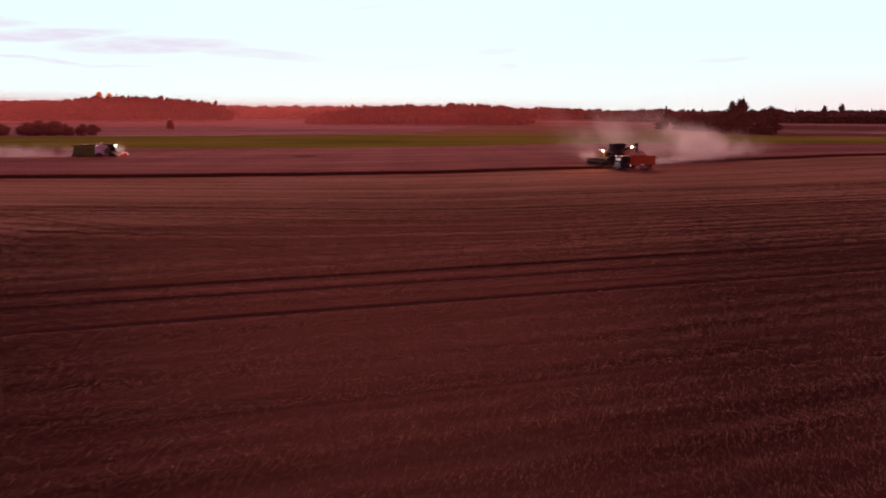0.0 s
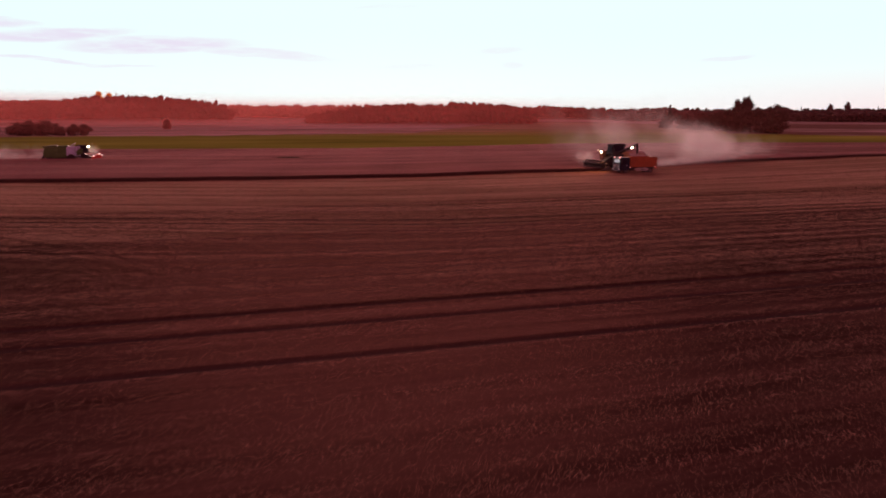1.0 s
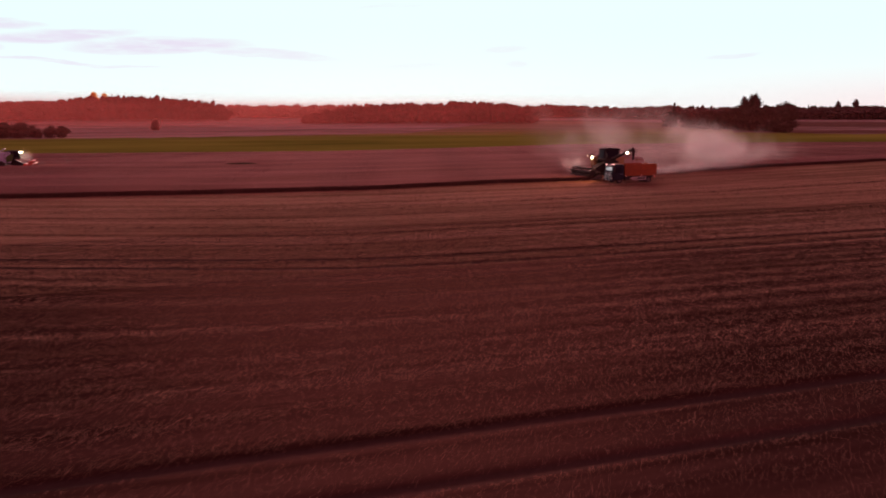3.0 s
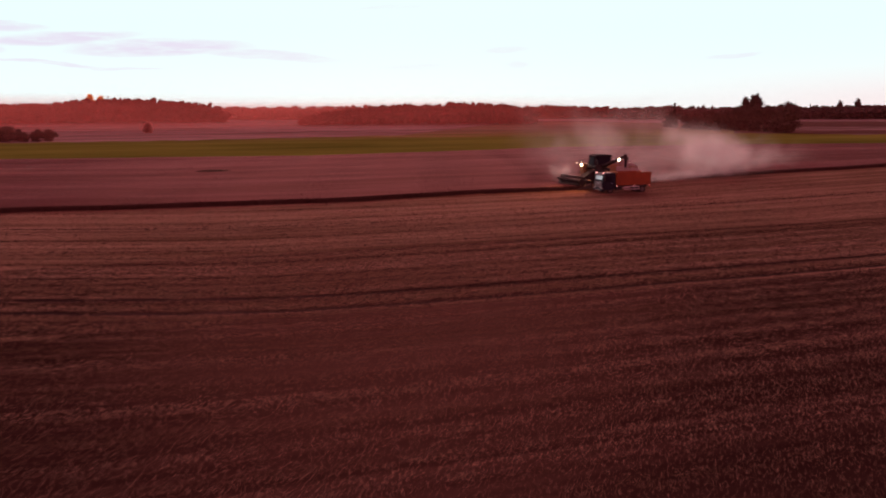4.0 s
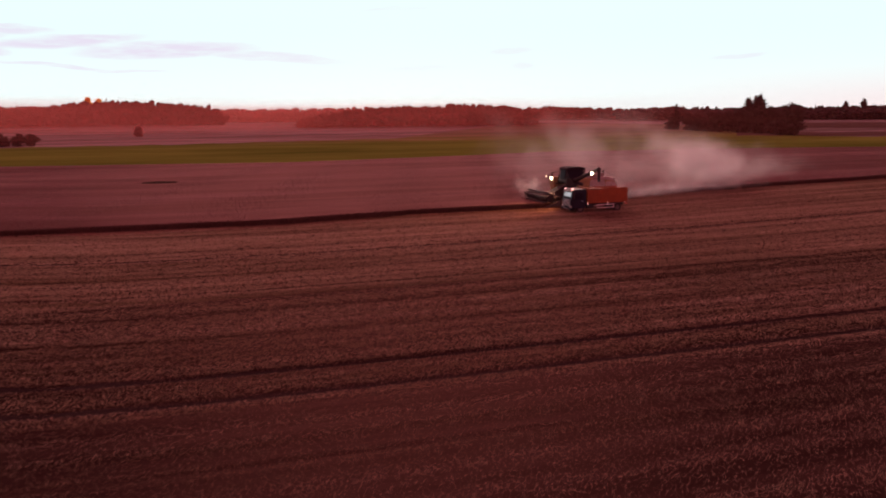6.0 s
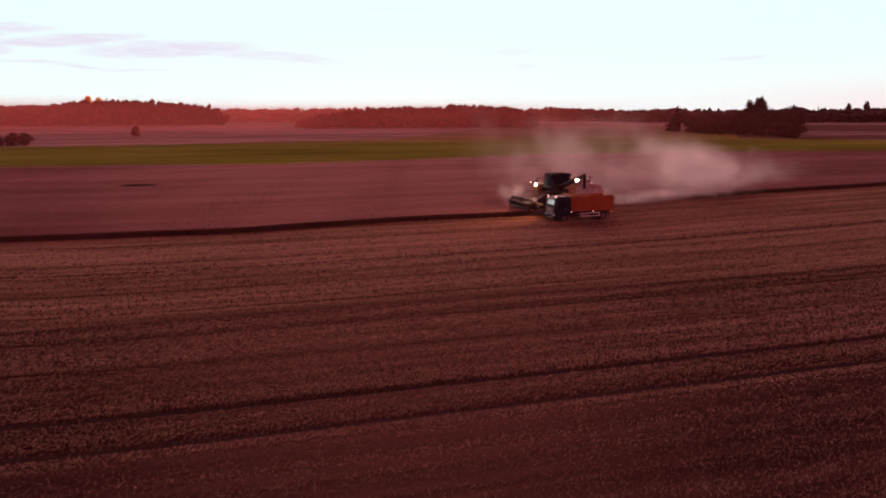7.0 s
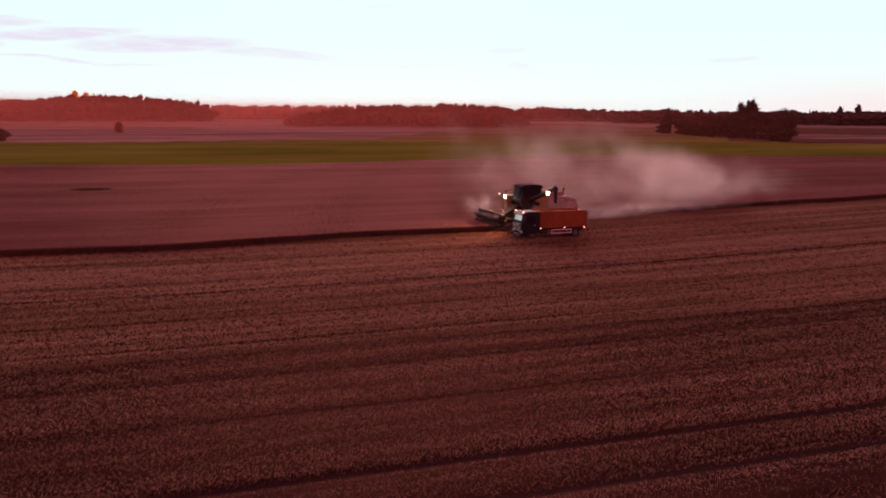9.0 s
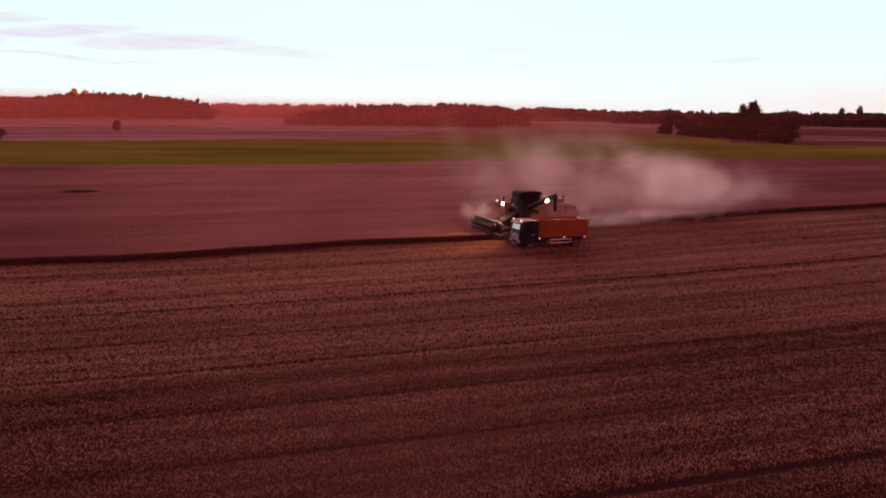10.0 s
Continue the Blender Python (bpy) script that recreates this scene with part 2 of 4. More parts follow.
WHITE = surface("white_paint", (0.75, 0.75, 0.78), rough=0.5, dark=0.9)
BLACK = surface("black_plastic", (0.040, 0.036, 0.038), rough=0.6, spec=0.2)
STEEL = surface("worn_steel", (0.16, 0.15, 0.15), rough=0.5, metal=0.7)
RUBBER = surface("tyre_rubber", (0.042, 0.038, 0.036), rough=0.85)
ROOF_DARK = surface("matt_dark_roof", (0.030, 0.029, 0.034), rough=0.85, spec=0.04)
GRAIN = surface("grain_heap", (0.40, 0.26, 0.12), rough=0.8, scale=3, fine=60, bump=0.4)
SMOKED = surface("tinted_cab_glass", (0.022, 0.022, 0.034), rough=0.15, dark=0.9, bump=0.0, spec=0.02)
SCREEN = surface("windscreen_glare", (0.44, 0.37, 0.39), rough=0.10, dark=0.8, scale=1.2, bump=0.0, metal=0.9)
CHROME = surface("dusty_chrome", (0.62, 0.58, 0.60), rough=0.28, dark=0.85, bump=0.0, metal=0.85)
LAMP = surface("lit_lamp", (0.9, 0.85, 0.7), rough=0.3, bump=0.0, emit=(1.0, 0.80, 0.50), power=14.0)
SMALL_LAMP = surface("dim_lit_lamp", (0.9, 0.8, 0.6), rough=0.3, bump=0.0, emit=(1.0, 0.70, 0.45), power=2.5)
MARKER = surface("lit_marker", (0.9, 0.6, 0.5), rough=0.3, bump=0.0, emit=(1.0, 0.42, 0.38), power=4.0)
TAIL = surface("lit_tail_lamp", (0.7, 0.05, 0.04), rough=0.3, bump=0.0, emit=(1.0, 0.06, 0.04), power=0.5)


# ---- helpers for meshes ----
def part(name, bm, material, parent=None, label=""):
    me = bpy.data.meshes.new(name)
    bm.to_mesh(me)
    bm.free()
    me.materials.append(material)
    ob = new(name, me)
    ob.parent = parent
    if label:
        ob["label"] = label
    return ob


def raw(name, verts, faces, material, parent=None):
    me = bpy.data.meshes.new(name)
    me.from_pydata(verts, [], faces)
    me.materials.append(material)
    ob = new(name, me)
    ob.parent = parent
    return ob


def triangles(name, pts, material, parent=None):
    """A mesh of loose triangles from an (n, 3, 3) array."""
    n = len(pts)
    me = bpy.data.meshes.new(name)
    me.vertices.add(3 * n)
    me.vertices.foreach_set("co", np.ascontiguousarray(pts, dtype=np.float32).ravel())
    me.loops.add(3 * n)
    me.loops.foreach_set("vertex_index", np.arange(3 * n, dtype=np.int32))
    me.polygons.add(n)
    me.polygons.foreach_set("loop_start", np.arange(0, 3 * n, 3, dtype=np.int32))
    me.update(calc_edges=True)
    me.materials.append(material)
    ob = new(name, me)
    ob.parent = parent
    return ob


def box(bm, x0, x1, y0, y1, z0, z1, bevel=0.0):
    g = bmesh.ops.create_cube(bm, size=1.0, matrix=Matrix.LocRotScale(((x0 + x1) / 2, (y0 + y1) / 2, (z0 + z1) / 2), None, (abs(x1 - x0), abs(y1 - y0), abs(z1 - z0))))
    if bevel:
        edges = list({e for v in g["verts"] for e in v.link_edges})
        bmesh.ops.bevel(bm, geom=edges, offset=bevel, segments=2, affect="EDGES", profile=0.6)
    return bm


def prism(bm, outline, y0, y1, bevel=0.0):
    """An outline of (x, z) points drawn out from y0 to y1."""
    a = [bm.verts.new((x, y0, z)) for x, z in outline]
    b = [bm.verts.new((x, y1, z)) for x, z in outline]
    n = len(a)
    bm.faces.new(a)
    bm.faces.new(b[::-1])
    for i in range(n):
        bm.faces.new((a[i], b[i], b[(i + 1) % n], a[(i + 1) % n]))
    bmesh.ops.recalc_face_normals(bm, faces=bm.faces)
    if bevel:
        bmesh.ops.bevel(bm, geom=list(bm.edges), offset=bevel, segments=2, affect="EDGES", profile=0.6)
    return bm


def rod(bm, p, q, r0, r1=None, seg=10):
    p, q = Vector(p), Vector(q)
    turn = (q - p).to_track_quat("Z", "Y")
    bmesh.ops.create_cone(bm, cap_ends=True, segments=seg, radius1=r0, radius2=r0 if r1 is None else r1, depth=(q - p).length,
                          matrix=Matrix.LocRotScale((p + q) / 2, turn, None))
    return bm


def ball(bm, c, r, squash=(1, 1, 1), fine=2):
    bmesh.ops.create_icosphere(bm, subdivisions=fine, radius=r, matrix=Matrix.LocRotScale(c, None, squash))
    return bm


def bm_new():
    return bmesh.new()


def thing(name, m, label, category, group=""):
    ob = new(name)
    ob.matrix_world = m
    return tagged(ob, label, category, group)


def wheel(parent, x, y, r, w, side, rim_material, name="wheel"):
    """A lugged tyre with a dished rim; side is +1 or -1 for the outer face."""
    bm = bm_new()
    prof = [(-w / 2, r * 0.62), (-w / 2, r * 0.90), (-w * 0.40, r * 0.98), (w * 0.40, r * 0.98), (w / 2, r * 0.90), (w / 2, r * 0.62)]
    seg = 28
    rings = [[bm.verts.new((math.cos(2 * math.pi * i / seg) * rr, yy, math.sin(2 * math.pi * i / seg) * rr)) for yy, rr in prof] for i in range(seg)]
    for i in range(seg):
        a, b = rings[i], rings[(i + 1) % seg]
        for j in range(len(prof)):
            bm.faces.new((a[j], a[(j + 1) % len(prof)], b[(j + 1) % len(prof)], b[j]))
    for i in range(18):
        t = 2 * math.pi * i / 18
        for s in (-1, 1):
            m = Matrix.Rotation(-t, 4, "Y") @ Matrix.Translation((r * 0.985, s * w * 0.22, 0)) @ Matrix.Rotation(s * 0.6, 4, "X")
            bmesh.ops.create_cube(bm, size=1, matrix=m @ Matrix.Diagonal((r * 0.06, w * 0.46, r * 0.08, 1)))
    bmesh.ops.recalc_face_normals(bm, faces=bm.faces)
    tyre = part(name, bm, RUBBER, parent, "black lugged tyre")
    tyre.location = (x, y, r)
    bm = bm_new()
    rod(bm, (0, -w * 0.30, 0), (0, w * 0.30, 0), r * 0.63, seg=20)
    rod(bm, (0, side * w * 0.28, 0), (0, side * w * 0.40, 0), r * 0.30, r * 0.22, seg=14)
    for i in range(8):
        t = 2 * math.pi * i / 8
        c = (math.cos(t) * r * 0.42, side * w * 0.30, math.sin(t) * r * 0.42)
        rod(bm, c, (c[0], c[1] + side * 0.03, c[2]), r * 0.04, seg=6)
    part("rim", bm, rim_material, tyre)
    return tyre


# ---- the land ----
YK = (-300, 160, 330, 600, 900, 1250, 1700, 5000)
ZK = (0, 0, -3.3, -5.2, -6.2, -6.5, -5.0, -5.0)


def land(x, y):
    """Height of the land: level near the vehicles, a shallow valley beyond, a wooded rise far off."""
    x, y = np.asarray(x, float), np.asarray(y, float)
    z = np.interp(y, YK, ZK)
    z = z + 1.1 * np.clip((x - 90) / 60, 0, 1) * np.clip(1 - np.abs(y - 150) / 120, 0, 1)
    z = z + 13.0 * np.exp(-((x + 10) / 150) ** 2 - ((y - 1560) / 90) ** 2)
    z = z + 8.0 * np.exp(-((x + 260) / 180) ** 2 - ((y - 1560) / 90) ** 2)
    z = z + 8.0 * np.exp(-((x - 430) / 110) ** 2 - ((y - 1230) / 70) ** 2)
    return z


def across(x, y):
    """Distance across the drilled rows, which swing away to the far left and slightly to the right."""
    x, y = np.asarray(x, float), np.asarray(y, float)
    h = 31.0 - x
    h = 0.1925 * (h + np.sqrt(h * h + 36.0))
    right = 0.045 * np.maximum(x - 50.0, 0) * np.clip((y - 95.0) / 30.0, 0, 1)
    return y - np.clip((y - 62.0) / 30.0, 0, 1) * (h + right)


rng = np.random.default_rng(5)
BAND_A, BAND_B = rng.random(400), rng.random(400)


def band(v):
    """Thick and thin stubble from pass to pass, 0 to 1."""
    v = np.asarray(v, float)
    return 0.55 * np.interp(v / 1.3, np.arange(400), BAND_A) + 0.45 * np.interp(v / 4.2 + 40, np.arange(400), BAND_B)


TRACKS = ((46.6, 0.36, 0.11), (52.6, 0.34, 0.12), (56.5, 0.40, 0.13), (87.0, 0.26, 0.11), (90.6, 0.30, 0.13), (124.9, 0.34, 0.13),
          (31.0, 0.34, 0.03), (64.0, 0.26, 0.04), (72.5, 0.26, 0.04), (79.5, 0.24, 0.04), (97.6, 0.24, 0.05),
          (103.5, 0.26, 0.05), (110.0, 0.28, 0.06), (116.4, 0.28, 0.06), (131.5, 0.26, 0.05), (137.5, 0.26, 0.05))


def soil(x, y):
    """Land with low ridges between passes and pressed wheel tracks, in the cut field."""
    v = across(np.asarray(x, float), np.asarray(y, float))
    z = land(x, y)
    z = z + 0.07 * (band(v) - 0.5)
    for c, w, d in TRACKS:
        z = z - d * np.exp(-((v - c) / w) ** 4)
    return z


def sheet(name, xs, ys, height, material):
    X, Y = np.meshgrid(xs, ys)
    Z = height(X, Y)
    nx, ny = len(xs), len(ys)
    idx = np.arange(nx * ny).reshape(ny, nx)
    q = np.stack([idx[:-1, :-1], idx[:-1, 1:], idx[1:, 1:], idx[1:, :-1]], -1).reshape(-1, 4)
    ob = raw(name, np.stack([X, Y, Z], -1).reshape(-1, 3).tolist(), q.tolist(), material)
    ob.data.polygons.foreach_set("use_smooth", np.ones(len(q), dtype=bool))
    return ob


def swept(name, us, vs, place, material):
    """A sheet over u, v where place(u, v) gives x, y, z arrays."""
    U, V = np.meshgrid(us, vs)
    X, Y, Z = place(U, V)
    nu, nv = len(us), len(vs)
    idx = np.arange(nu * nv).reshape(nv, nu)
    q = np.stack([idx[:-1, :-1], idx[:-1, 1:], idx[1:, 1:], idx[1:, :-1]], -1).reshape(-1, 4)
    ob = raw(name, np.stack([X, Y, Z], -1).reshape(-1, 3).tolist(), q.tolist(), material)
    ob.data.polygons.foreach_set("use_smooth", np.ones(len(q), dtype=bool))
    return ob


gx = np.concatenate([np.linspace(-3500, -120, 24), np.arange(-110, 261, 5.0), np.linspace(280, 4500, 40)])
gy = np.concatenate([np.linspace(-2500, -20, 12), np.linspace(-15, 12, 6), np.arange(14, 175, 0.28), np.linspace(176, 1800, 130), np.linspace(1900, 4700, 12)])
ground = tagged(sheet("ground", gx, gy, soil, STUBBLE), "reddish brown cut stubble field with pressed wheel tracks", "field", kind="structure")


def edge_y(x):
    """The line where the standing crop begins."""
    x = np.asarray(x, float)
    left = np.interp(x, (-90, -25, 5, 20, 33, 45, 51, 58, 66, 76, 84), (172, 154.5, 149.0, 147.4, 146.2, 145.6, 146.0, 147.4, 148.6, 149.0, 149.4))
    right = np.interp(x, (84, 95, 110, 125, 146, 166, 190, 260, 600), (157.6, 157.4, 157.0, 157.2, 158.0, 160.5, 165.5, 183.5, 288))
    w = 0.5 * np.sin(x * 0.21) + 0.3 * np.sin(x * 0.47 + 1)
    return np.where(x < 84.4, left, right) + w * 0.3


def meadow_y(x):
    """The line where the crop ends and the green meadow begins."""
    return np.interp(x, (-200, -60, 0, 75, 130, 180, 260, 300, 420, 600), (390, 352, 332, 309, 325, 342, 328, 306, 300, 310)) + 0.8 * np.sin(np.asarray(x) * 0.05)


def crop_place(u, v):
    y0, y1 = edge_y(u) + 0.45, np.maximum(meadow_y(u), edge_y(u) + 8)
    s = np.clip(v, 0, 1)
    y = y0 + (y1 - y0) * s ** 2
    top = 0.60 + 0.03 * np.sin(u * 0.31 - y * 0.1)
    z = land(u, y) + np.where(v < -0.5, -0.05, np.where(v > 1.5, -0.05, top))
    return u, y, z


ux = np.concatenate([np.arange(-200, 84.3, 1.4), [84.3, 84.5], np.arange(85.6, 200, 1.4), np.arange(204, 600, 8.0)])
vv = np.concatenate([[-1.0], np.linspace(0, 1, 70), [2.0]])
crop = tagged(swept("standing_crop", ux, vv, crop_place, CROP), "ripe standing grain crop with a sharp cut edge", "crop field", kind="stuff")

FAR_AZ = (-16, -10, 5, 13, 18, 20.5, 24, 27, 34, 37, 40, 42, 56)
FAR_R = (570, 565, 560, 605, 650, 850, 1250, 1420, 1200, 900, 700, 625, 610)


def polar(r0, r1, lift):
    def place(u, v):
        r = r0(u) + (r1(u) - r0(u)) * v
        x, y = r * np.sin(np.radians(u)), r * np.cos(np.radians(u))
        return x, y, land(x, y) + lift
    return place


azs = np.linspace(-16, 56, 145)
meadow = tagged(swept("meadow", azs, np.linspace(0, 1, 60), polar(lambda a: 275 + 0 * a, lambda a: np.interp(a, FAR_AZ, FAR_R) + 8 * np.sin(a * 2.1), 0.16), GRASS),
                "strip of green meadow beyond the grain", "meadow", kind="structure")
far_field = tagged(swept("far_field", azs, np.linspace(0, 1, 60), polar(lambda a: 480 + 0 * a, lambda a: 1750 + 0 * a, 0.08), FARLAND),
                   "pale brown fields rising towards distant woods", "field", kind="structure")

PLOUGHED = field("ploughed_earth", (0.050, 0.040, 0.036), (0.115, 0.092, 0.080), along=0.0015, across=0.03, patch=0.008, drilled=False, spec=0.0, rough=0.95)
for a0, a1, r0, r1, words in ((37.5, 56, 645, 760, "narrow strip of dark ploughed earth beyond the meadow"), (35.0, 56, 930, 1330, "dark brown ploughed field before the woods")):
    tagged(swept("ploughed_field", np.linspace(a0, a1, 40), np.linspace(0, 1, 16), polar(lambda a, r=r0: r + 5 * np.sin(a * 3.0), lambda a, r=r1: r + 12 * np.sin(a * 1.3), 0.3), PLOUGHED),
           words, "field", kind="structure")


# ---- vehicles ----
def combine(m, paint, panel_paint, hood_paint, header_paint, label, unloading, roof_lamp):
    """A combine harvester heading along its own +x, standing on z = 0 under its front axle."""
    c = thing("combine_harvester", m, label, "combine harvester", "machines at the harvest")
    e = 1.25 if unloading else 0.0      # the nearer machine has a shorter tail
    zs = 1.0 if unloading else 1.12     # the distant machine has a taller body
    body = part("body", prism(bm_new(), [(-5.9 + e, 1.35), (-6.3 + e, 2.2), (-6.0 + e, (2.95 - 0.1 * e) * zs), (-5.2 + e, (3.25 - 0.1 * e) * zs), (-2.6, 3.35 * zs), (0.2, 3.4 * zs), (1.2, 3.1 * zs), (1.2, 1.9), (0.2, 1.25), (-4.0, 1.05)], -1.45, 1.45, 0.06), paint, c)
    for s in (-1, 1):
        for x0, x1, z0, z1, mt in ((-6.0 + e, -3.2, 1.45, 2.9, hood_paint), (-3.1, -0.9, 1.3, 3.2, hood_paint) if unloading else (-1.0, 2.2, 1.55, 3.5, panel_paint), (-0.8, 1.0, 2.1, 3.25, panel_paint) if unloading else (-3.1, -1.1, 1.3, 3.2, paint)):
            part("side_panel", prism(bm_new(), [(x0, z0 + 0.15), (x0 + 0.12, z0), (x1 - 0.1, z0), (x1, z0 + 0.1), (x1, z1 * zs - 0.2), (x1 - 0.25, z1 * zs), (x0 + 0.2, z1 * zs - 0.08), (x0, z1 * zs - 0.3)],
                                     s * 1.47, s * 1.62, 0.03), mt, body)
    nose = -1.4 if unloading else -2.7
    bm = prism(bm_new(), [(-6.1 + e, 2.9), (-5.8 + e, (3.35 - 0.15 * e) * zs), (-5.2 + e, (3.65 - 0.2 * e) * zs), (-4.2 + 0.5 * e, (3.75 - 0.2 * e) * zs), (nose - 0.3, (3.72 - 0.15 * e) * zs), (nose, 3.3 * zs)], -1.25 - 0.3 * (e > 0), 1.25 + 0.3 * (e > 0), 0.10)
    hood = part("engine_hood", bm, hood_paint, c)
    for s in (-1, 1):
        for i in range(7):
            part("air_slot", box(bm_new(), -5.0 + e + i * (0.3 - 0.1 * e), -4.88 + e + i * (0.3 - 0.1 * e), s * 1.24, s * 1.28, 3.0, 3.5 - 0.2 * e), BLACK, hood)
    # grain tank with flared walls
    bm = bm_new()
    lo = [bm.verts.new(v) for v in ((-2.9, -1.3, 3.3), (-0.7, -1.3, 3.3), (-0.7, 1.3, 3.3), (-2.9, 1.3, 3.3))]
    hi = [bm.verts.new(v) for v in ((-3.1, -1.6, 4.0), (-0.65, -1.6, 4.0), (-0.65, 1.6, 4.0), (-3.1, 1.6, 4.0))]
    inn = [bm.verts.new(v) for v in ((-3.0, -1.5, 4.0), (-0.75, -1.5, 4.0), (-0.75, 1.5, 4.0), (-3.0, 1.5, 4.0))]
    bot = [bm.verts.new(v) for v in ((-2.8, -1.2, 3.5), (-0.8, -1.2, 3.5), (-0.8, 1.2, 3.5), (-2.8, 1.2, 3.5))]
    for a, b in ((lo, hi), (hi, inn), (inn, bot)):
        for i in range(4):
            bm.faces.new((a[i], a[(i + 1) % 4], b[(i + 1) % 4], b[i]))
    bm.faces.new(bot)
    for v in bm.verts:
        v.co.z *= 1.0 if unloading else 1.02
    tank = part("grain_tank", bm, hood_paint if unloading else paint, c)
    bm = bm_new()
    bmesh.ops.create_grid(bm, x_segments=10, y_segments=10, size=1.05, matrix=Matrix.Translation((-1.85, 0, 3.65)))
    for v in bm.verts:
        v.co.z += 0.3 * max(0, 1 - ((v.co.x + 1.85) ** 2 + v.co.y ** 2) / 1.2) + 0.03 * math.sin(7 * v.co.x + 5 * v.co.y)
        v.co.y *= 1.3
    part("grain", bm, GRAIN, tank)
    if not unloading:
        flap = prism(bm_new(), [(-0.1, 4.10), (0.95, 4.65), (1.0, 4.52), (-0.05, 3.98)], -1.3, 1.3, 0.02)
        chute = prism(bm_new(), [(-6.1, 2.0), (-6.9, 0.9), (-6.7, 0.75), (-5.8, 1.3)], -1.1, 1.1, 0.03)
        part("straw_chute", chute, BLACK, body)
        part("tank_flap", flap, PALE, tank, "pale raised tank flap")
    # cab
    cab = part("cab", prism(bm_new(), [(-0.55, 2.7), (2.35, 2.7), (2.55, 3.0), (2.50, 3.2), (-0.55, 3.2)], -1.2, 1.2, 0.05), BLACK, c)
    bm = bm_new()
    lower, upper = [], []
    for i in range(24):
        a = 2 * math.pi * i / 24
        ca, sa = math.cos(a), math.sin(a)
        qx, qy = math.copysign(abs(ca) ** 0.45, ca), math.copysign(abs(sa) ** 0.45, sa)
        lower.append(bm.verts.new((0.98 + 1.52 * qx, 1.17 * qy, 3.2)))
        upper.append(bm.verts.new((0.92 + 1.34 * qx, 1.02 * qy, 4.6)))
    for i in range(24):
        bm.faces.new((lower[i], lower[(i + 1) % 24], upper[(i + 1) % 24], upper[i]))
    part("cab_glass", bm, SMOKED, cab, "dark tinted wrap-round cab glass")
    for sx, sy in ((-1, -1), (-1, 1), (1, -1), (1, 1)):
        part("pillar", rod(bm_new(), (0.98 + sx * 1.42, sy * 1.08, 3.15), (0.92 + sx * 1.25, sy * 0.95, 4.65), 0.06, seg=8), BLACK, cab)
    roof = part("roof", prism(bm_new(), [(-0.5, 4.48), (2.32, 4.48), (2.30, 4.62), (2.08, 4.78), (1.6, 4.87), (0.2, 4.87), (-0.3, 4.78), (-0.5, 4.62)], -1.10, 1.10, 0.07), ROOF_DARK, cab)
    for y in ((-0.8, -0.3, 0.3, 0.8) if roof_lamp else ()):
        bm = bm_new()
        rod(bm, (2.15, y, 4.42), (2.75, y, 4.38), 0.12, 0.15, 12)
        part("roof_lamp", bm, LAMP, roof, "lit round work lamp")
    bm = bm_new()
    rod(bm, (0.5, 0.9, 4.85), (0.5, 0.9, 5.0), 0.06, seg=8)
    part("beacon", bm, BLACK, roof)
    bm = bm_new()
    rod(bm, (-3.2, 0.9, 3.6), (-3.2, 0.9, 4.25), 0.09, seg=10)
    rod(bm, (-3.2, 0.9, 4.2), (-3.35, 0.9, 4.38), 0.09, seg=10)
    part("exhaust", bm, BLACK, c)
    if not unloading:
        cab.location.x, cab.scale.z = 1.5, 0.86
    # feeder house and axles
    part("feeder_house", prism(bm_new(), [(1.0, 2.5), (1.2, 1.4), (4.9, 0.35), (4.9, 1.15), (2.4, 2.45)], -0.85, 0.85, 0.04), BLACK, c)
    part("chassis", box(bm_new(), -5.6 + e, 0.9, -1.25, 1.25, 0.75, 1.45, 0.05), BLACK, c)
    bm = bm_new()
    rod(bm, (0, -1.6, 1.0), (0, 1.6, 1.0), 0.2)
    part("front_axle", bm, BLACK, c)
    bm = bm_new()
    rod(bm, (-4.7 + 0.6 * e, -1.4, 0.68), (-4.7 + 0.6 * e, 1.4, 0.68), 0.13)
    box(bm, -4.9 + 0.6 * e, -4.5 + 0.6 * e, -0.3, 0.3, 0.6, 1.4)
    part("rear_axle", bm, BLACK, c)
    for s in (-1, 1):
        wheel(c, 0.0, s * 1.75, 1.02, 0.85, s, YELLOW if unloading else BLACK)
        wheel(c, -4.7 + 0.6 * e, s * 1.5, 0.68, 0.5, s, YELLOW if unloading else BLACK)
    # platform, ladder and rails on the left side
    for s in (-1, 1):
        pf = part("platform", box(bm_new(), 0.9, 2.5, s * 1.2, s * 2.05, 2.55, 2.68, 0.02), BLACK if unloading else paint, c)
        bm = bm_new()
        for x in (0.95, 1.7, 2.45):
            rod(bm, (x, s * 2.0, 2.65), (x, s * 2.0, 3.55), 0.03, seg=6)
        for z in (3.1, 3.55):
            rod(bm, (0.95, s * 2.0, z), (2.45, s * 2.0, z), 0.03, seg=6)
        part("handrail", bm, BLACK if unloading else paint, pf)
        outline = [(1.3, 1.4), (2.7, 1.5), (2.95, 2.9), (2.95, 3.45), (2.0, 3.45), (1.3, 2.8)] if unloading and s < 0 else [(1.3, 1.7), (2.3, 1.9), (2.75, 2.9), (2.75, 3.4), (2.0, 3.4), (1.3, 2.8)]
        part("skirt", prism(bm_new(), outline, s * 1.62, s * (2.65 if unloading and s < 0 else 1.98), 0.03), BLACK if unloading and s > 0 else paint, pf)
        bm = bm_new()
        rod(bm, (2.3, s * 1.2, 4.2), (2.75, s * 2.35, 3.95), 0.03, seg=6)
        box(bm, 2.68, 2.76, s * 2.2, s * 2.5, 3.5, 4.0, 0.03)
